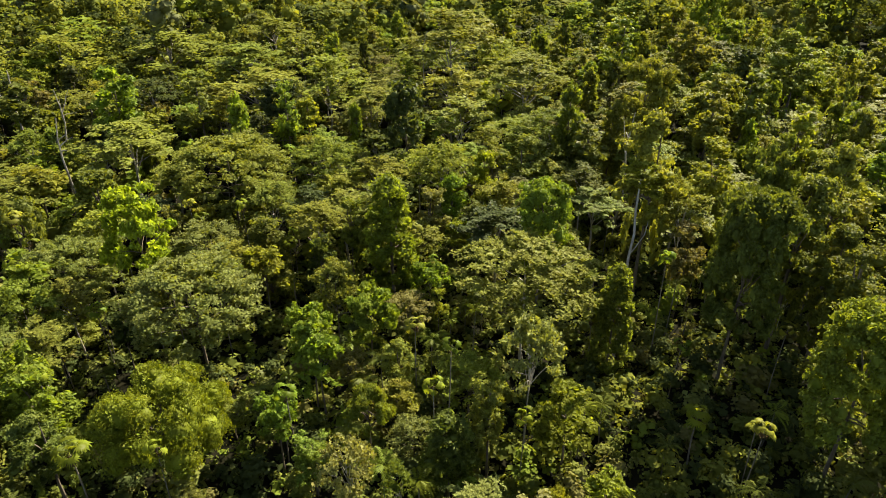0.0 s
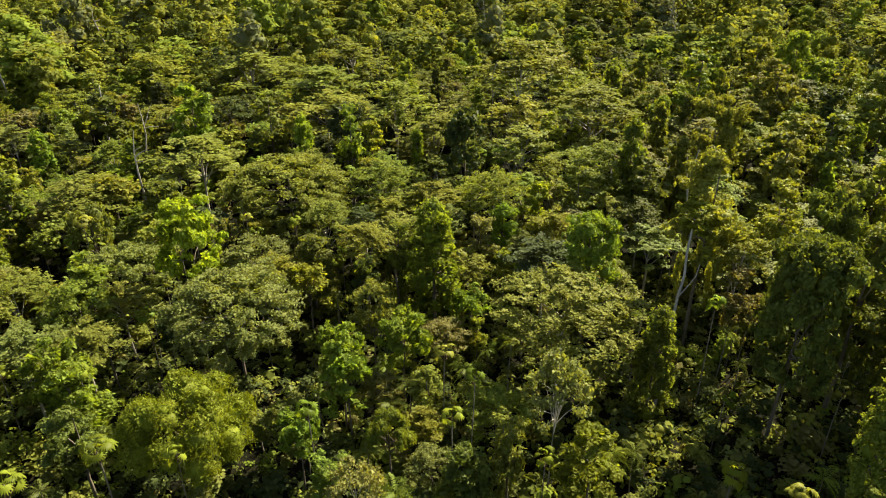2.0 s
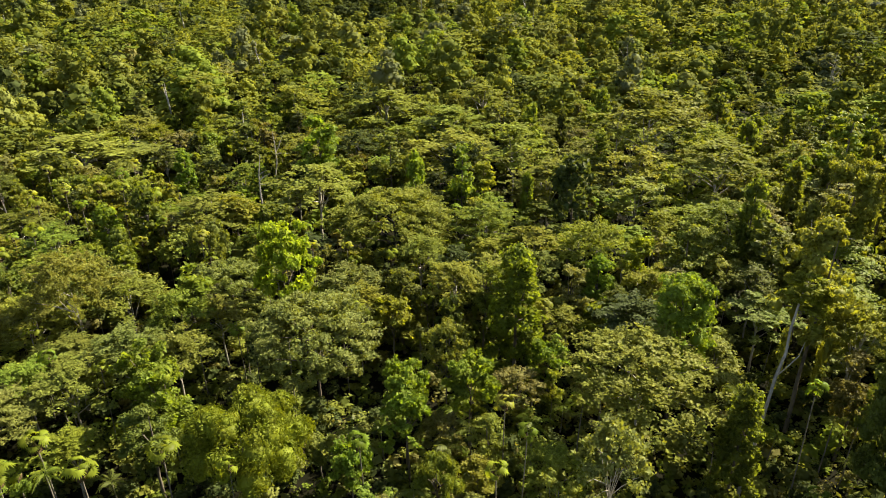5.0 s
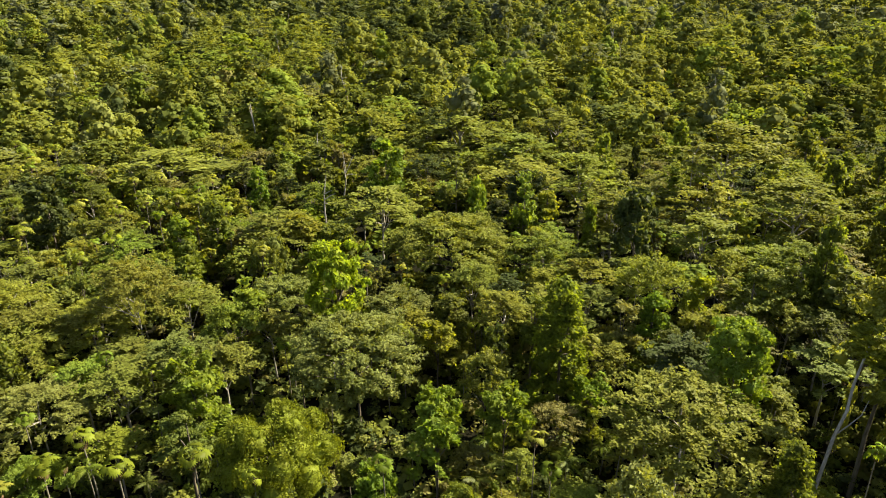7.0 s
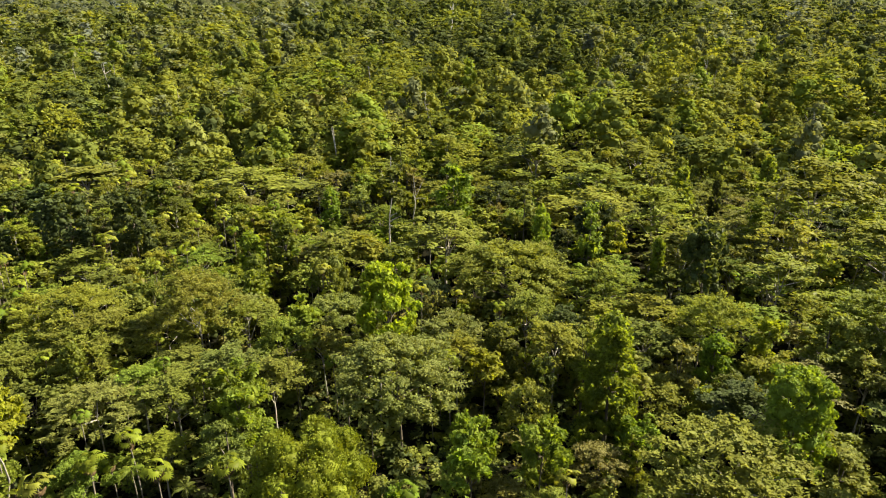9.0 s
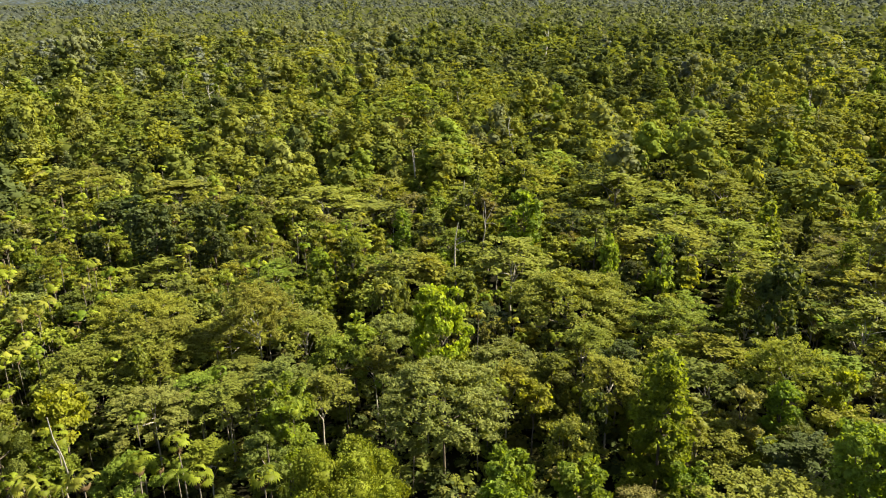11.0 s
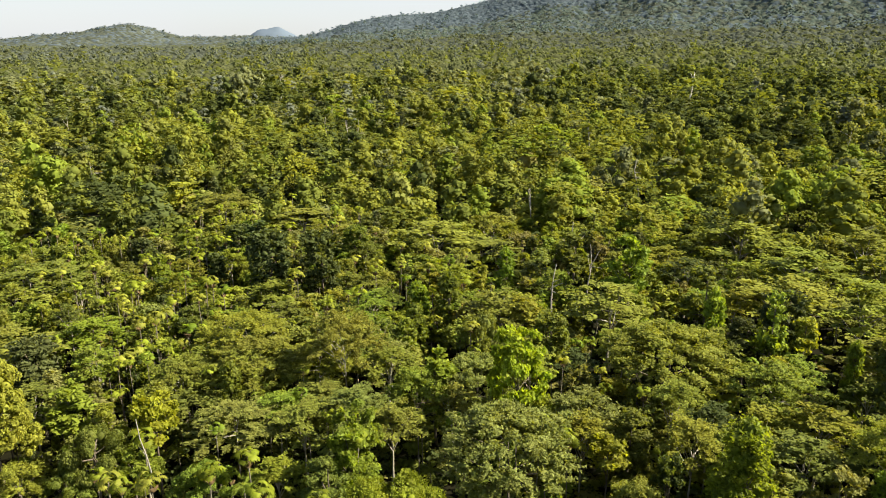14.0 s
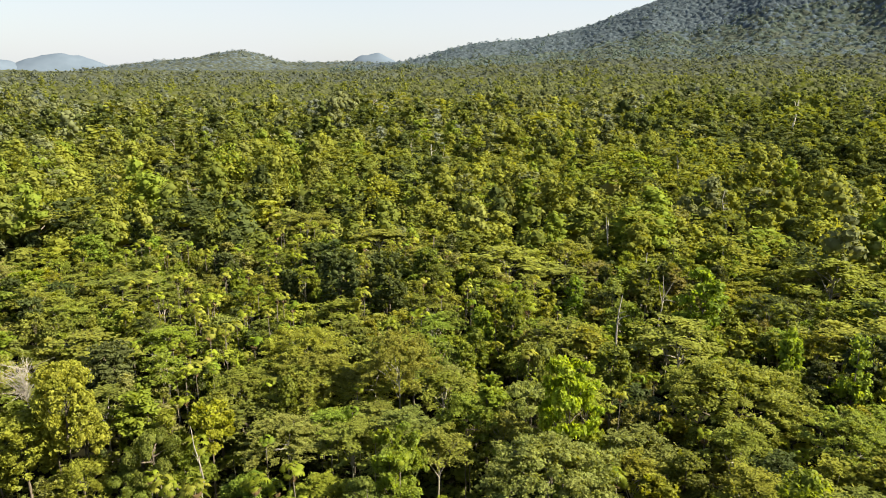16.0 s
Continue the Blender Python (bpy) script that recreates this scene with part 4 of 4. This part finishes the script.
def scattered(name, spots, models, rng, tone, label, category, leaf=WOODS_LEAF):
    """Joined copies of small crown models, one for each spot (rows of x, y, foot, radius, height). models: small ones, large ones,
    and the radius from which a tree is large."""
    verts, faces, tints, n = [], [], [], 0
    for x, y, z, r, h in spots:
        group = models[1] if r > models[2] else models[0]
        v, f = group[rng.integers(len(group))]
        a = rng.uniform(0, 2 * np.pi)
        c, s = np.cos(a), np.sin(a)
        w = np.c_[(v[:, 0] * c - v[:, 1] * s) * r + x, (v[:, 0] * s + v[:, 1] * c) * r + y, v[:, 2] * h + z]
        verts.append(w)
        faces.append(f + n)
        n += len(v)
        kind = tone[0][rng.choice(len(tone[0]), p=tone[1])]
        if any(math.hypot(x - sx, y - sy) < sr for sx, sy, sr in CLOUD_SHADE_STANDS) and rng.random() < 0.85:
            kind = ("deep", "green", "deep")[rng.integers(3)]  # cloud shade over these stands, put into the leaf colour
        hue = np.array(HUES[kind]) * rng.uniform(0.88, 1.10) * (1 + 0.22 * noise.noise(Vector((x * 0.02, y * 0.02, 8.0))))
        tints.append(np.tile([*hue, 1.0], (len(v), 1)))
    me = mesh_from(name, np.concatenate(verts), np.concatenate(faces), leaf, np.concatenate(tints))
    return tagged(new(name, me), label, category, kind="stuff")


def small_model(seed, lobes, count, size, low=0.45, flat=0.75, droop=0.0, r=4.5, h=16.0, lobe=0.42, kernel=0.78):
    """A crown of unit radius and height, made of a few lobes at its true proportions and then brought to unit size."""
    rng = np.random.default_rng(seed)
    clumps = []
    for k in range(lobes):
        a, t = rng.uniform(0, 2 * np.pi), (k + rng.uniform(0.3, 1)) / lobes
        d = 0.66 * r * np.sqrt(rng.uniform(0, 1)) * (1.12 - 0.8 * t)
        w = r * lobe * rng.uniform(0.75, 1.25)
        clumps.append((d * np.cos(a), d * np.sin(a), h * (low + (0.97 - low) * t) - w * flat, w, w, w * flat))
    at, facing, swell = crown_points(rng, clumps, count, up=0.35, loose=0.22, inner=0.06)
    v, f = blades(rng, at, facing, size * swell * rng.lognormal(0, 0.25, count), droop, 0.9)
    v, f = joined([(v, np.vstack([f[:, [0, 1, 2]], f[:, [0, 2, 3]]]))] + cores(rng, clumps, kernel))
    return v / (r, r, h), f


woods = np.random.default_rng(23)


def spots_between(near, far, step, left, right, tall, wide):
    rows = []
    n = int(2 * far / step)
    gx, gy = np.meshgrid((np.arange(n) - n / 2) * step + 20, (np.arange(n) - n / 2) * step + 12)
    x = gx.ravel() + woods.uniform(-0.45, 0.45, gx.size) * step
    y = gy.ravel() + woods.uniform(-0.45, 0.45, gx.size) * step
    d, b = np.hypot(x - 20, y - 12), np.degrees(np.arctan2(-(x - 20), y - 12))
    ok = (d >= near) & (d < far) & (((b > right) & (b < left)) | (d < 62))
    x, y = x[ok], y[ok]
    patch = np.array([noise.noise(Vector((px * 0.012, py * 0.012, 3.0))) for px, py in zip(x, y)])
    big = woods.random(len(x)) ** 2.6
    h = tall * (1 + 0.40 * patch) * (0.58 + 0.92 * big) * woods.uniform(0.88, 1.12, len(x))
    return np.c_[x, y, ground_height(x, y), wide * (0.70 + 1.0 * big) * woods.uniform(0.85, 1.15, len(x)), h]


def pair(small, large, limit):
    return small, large, limit


UNDER = [small_model(40 + k, 4, 190, 0.34, low=0.1, flat=0.8, droop=0.3, r=2.2, h=5.0, kernel=0.55) for k in range(6)]
SHADE = (("green", "fresh", "deep", "grey", "olive", "brown"), (0.20, 0.08, 0.34, 0.12, 0.14, 0.12))
scattered("undergrowth", spots_between(0, 125, 3.9, 106, -42, 4.6, 2.5), pair(UNDER, UNDER, 9), woods, SHADE, "dense shaded undergrowth of shrubs and saplings", "undergrowth")
HERBS = [small_model(45 + k, 3, 24, 0.5, low=0.1, flat=0.6, droop=0.5, r=1.3, h=1.8, kernel=0.4) for k in range(6)]
scattered("ground_cover", spots_between(0, 112, 2.4, 106, -42, 2.0, 1.9), pair(HERBS, HERBS, 9), woods, SHADE, "low ferns and herbs covering the forest floor", "ferns")
SCRUB = [small_model(50 + k, 3, 24, 1.15, low=0.1, flat=0.8, droop=0.2, r=3.0, h=7.0) for k in range(6)]
scattered("undergrowth", spots_between(120, 260, 5.6, 106, -42, 8.0, 3.2), pair(SCRUB, SCRUB, 9), woods, SHADE, "dense undergrowth between the taller trees", "undergrowth")
THICKET = [small_model(56 + k, 2, 12, 1.7, low=0.1, flat=0.9, droop=0.1, r=4.2, h=8.0, lobe=0.62, kernel=0.8) for k in range(6)]
scattered("undergrowth", spots_between(255, 480, 7.6, 108, -40, 9.0, 5.2), pair(THICKET, THICKET, 99), woods, SHADE, "dense undergrowth below the distant canopy", "undergrowth")
MIX = (("olive", "gold", "grey", "fresh", "green", "deep", "moss"), (0.32, 0.10, 0.10, 0.16, 0.20, 0.05, 0.07))
CAST = (("umbrella", 1.25), ("broad", 1.15), ("umbrella", 1.1), ("leafy", 1.0), ("broad", 1.1), ("shaggy", 1.1))


def far_models(seed, count, size, lobes, lumps):
    """Crowns of many builds: mostly upright lobed trees, and some of the kinds that stand nearer."""
    return [forest_tree(seed + k, lobes + k % 4, int(count * (0.8 + 0.1 * (k % 5))), size, 0.42 + 0.06 * (k % 4), 4.6 + 0.35 * (k % 3), 19.0) for k in range(lumps)] + [
        far_tree(kind, seed + 40 + k, count, size, wide) for k, (kind, wide) in enumerate(CAST)]


MID = far_models(600, 290, 0.78, 7, 12)
scattered("woods", spots_between(218, 470, 9.2, 108, -40, 19.5, 5.1), pair(MID, MID, 99), woods, MIX, "dense sunlit rainforest canopy of mixed crowns", "forest")
FAR = far_models(700, 105, 1.2, 5, 14)
# from here outwards, greyer tones put distance haze into the leaf colour
scattered("far_woods", np.vstack([spots_between(462, 800, 11.0, 106, -4, 21.0, 6.0), spots_between(462, 700, 11.5, -4, -38, 21.0, 6.2)]), pair(FAR, FAR, 99), woods, (("olive", "moss", "grey_haze", "green", "deep"), (0.16, 0.46, 0.06, 0.18, 0.14)),
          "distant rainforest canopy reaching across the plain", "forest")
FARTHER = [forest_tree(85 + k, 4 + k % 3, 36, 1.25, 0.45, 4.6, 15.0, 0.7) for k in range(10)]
scattered("far_woods", spots_between(795, 1130, 10.5, 104, 4, 17.0, 5.2), pair(FARTHER, FARTHER, 99), woods, (("moss", "grey_haze", "olive"), (0.65, 0.15, 0.20)),
          "hazy crowns standing out of the canopy far out on the plain", "forest", HAZY_LEAF)


def canopy(name, near, far, left, right, label, seed, step=5.5, cell=11.5, relief=(3.0, 8.0), mix=("grey_haze", "blue", "blue"), leaf=HAZY_LEAF):
    """A closed canopy seen from far off: a rounded crown beside another, each with its own height and colour."""
    rng = np.random.default_rng(seed)
    turns = np.radians(np.arange(right, left, math.degrees(step / (0.5 * (near + far)))))
    dists = np.arange(near, far, step)
    dd, tt = np.meshgrid(dists, turns, indexing="ij")
    x = (30 - dd * np.sin(tt)).ravel() + step * rng.uniform(-0.32, 0.32, dd.size)
    y = (20 + dd * np.cos(tt)).ravel() + step * rng.uniform(-0.35, 0.35, dd.size)
    gx, gy = np.floor(x / cell).astype(int), np.floor(y / cell).astype(int)
    ox, oy = gx.min() - 1, gy.min() - 1
    shape = (gx.max() - ox + 2, gy.max() - oy + 2)
    cx, cy = rng.uniform(0.1, 0.9, shape), rng.uniform(0.1, 0.9, shape)
    wide, tall, tone = cell * rng.uniform(0.52, 0.82, shape), rng.uniform(*relief, shape), rng.integers(0, 3, shape)
    light = rng.uniform(0.78, 1.22, shape)
    high, hue, lit = np.zeros(len(x)), np.zeros(len(x), int), np.ones(len(x))
    for i in (-1, 0, 1):
        for j in (-1, 0, 1):
            a, b = gx + i - ox, gy + j - oy
            d2 = ((gx + i + cx[a, b]) * cell - x) ** 2 + ((gy + j + cy[a, b]) * cell - y) ** 2
            dome = tall[a, b] * np.sqrt(np.maximum(0, 1 - d2 / wide[a, b] ** 2))
            over = dome > high
            high, hue, lit = np.where(over, dome, high), np.where(over, tone[a, b], hue), np.where(over, light[a, b], lit)
    z = ground_height(x, y) + 4 + high + rng.uniform(-1.0, 1.0, len(x))
    n, k = dd.shape
    i, j = np.meshgrid(np.arange(n - 1), np.arange(k - 1), indexing="ij")
    quads = np.stack([i * k + j, i * k + j + 1, (i + 1) * k + j + 1, (i + 1) * k + j], -1).reshape(-1, 4)
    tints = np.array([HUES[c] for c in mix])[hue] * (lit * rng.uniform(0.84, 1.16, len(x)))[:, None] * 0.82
    me = mesh_from(name, np.c_[x, y, z], np.vstack([quads[:, [0, 1, 2]], quads[:, [0, 2, 3]]]), leaf, np.c_[tints, np.ones(len(x))])
    tagged(new(name, me), label, "forest", kind="stuff")


FARTHEST = [forest_tree(190 + k, 4 + k % 2, 28, 1.25, 0.45, 4.6, 14.0, 0.75) for k in range(10)]
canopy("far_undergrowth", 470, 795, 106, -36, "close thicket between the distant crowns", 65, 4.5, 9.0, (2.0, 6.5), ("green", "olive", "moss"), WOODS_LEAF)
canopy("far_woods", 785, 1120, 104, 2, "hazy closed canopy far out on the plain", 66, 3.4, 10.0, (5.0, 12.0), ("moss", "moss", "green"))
# mountain and hill tones carry the distance haze in the leaf colour
canopy("mountain_woods", 1110, 1480, 100, 12, "hazy forest at the foot of the mountain", 61, 3.6, 10.0, (4.0, 11.0), ("moss", "grey_haze", "grey_haze"))
canopy("mountain_woods", 1465, 1800, 72, 14, "close-grown forest on the lower slopes of the mountain", 63, 3.1, 10.0, (2.2, 6.0), ("green_haze", "grey_haze", "blue"))
canopy("mountain_woods", 1790, 2440, 72, 14, "close-grown forest covering the mountain, tinted blue for haze", 67, 3.3, 9.0, (1.8, 5.0), ("pale_haze", "blue", "pale_haze"))
canopy("mountain_woods", 1465, 2440, 100, 71, "hazy forest on the far plain", 64, 6.0, 11.0, (3.0, 8.0), ("grey_haze", "grey_haze", "moss"))
scattered("mountain_woods", spots_between(1120, 1490, 11.5, 100, 10, 14.0, 5.6), pair(FARTHEST, FARTHEST, 99), woods, (("moss", "grey_haze"), (0.6, 0.4)), "hazy trees at the foot of the mountain", "forest", HAZY_LEAF)
scattered("mountain_woods", spots_between(1480, 1810, 15.0, 72, 16, 14.0, 5.6), pair(FARTHEST, FARTHEST, 99), woods, (("green_haze", "grey_haze"), (0.6, 0.4)), "upright crowns on the lower slopes of the mountain", "forest", HAZY_LEAF)
scattered("mountain_woods", spots_between(1800, 2260, 17.0, 72, 16, 11.0, 5.4), pair(FARTHEST, FARTHEST, 99), woods, (("pale_haze", "blue", "green_haze"), (0.5, 0.3, 0.2)), "taller crowns standing out of the mountain forest", "forest", HAZY_LEAF)
canopy("hill_woods", 2430, 3000, 92, 60, "faint forest on the low hill at the plain's edge", 62, 5.5, 11.5, (3.0, 8.0), ("grey_haze", "pale_haze", "grey_haze"))
scattered("hill_woods", spots_between(2700, 2980, 15.0, 90, 62, 13.0, 6.5), pair(FARTHEST, FARTHEST, 99), woods, (("grey_haze", "pale_haze"), (0.6, 0.4)), "faint crowns along the top of the low hill", "forest", HAZY_LEAF)
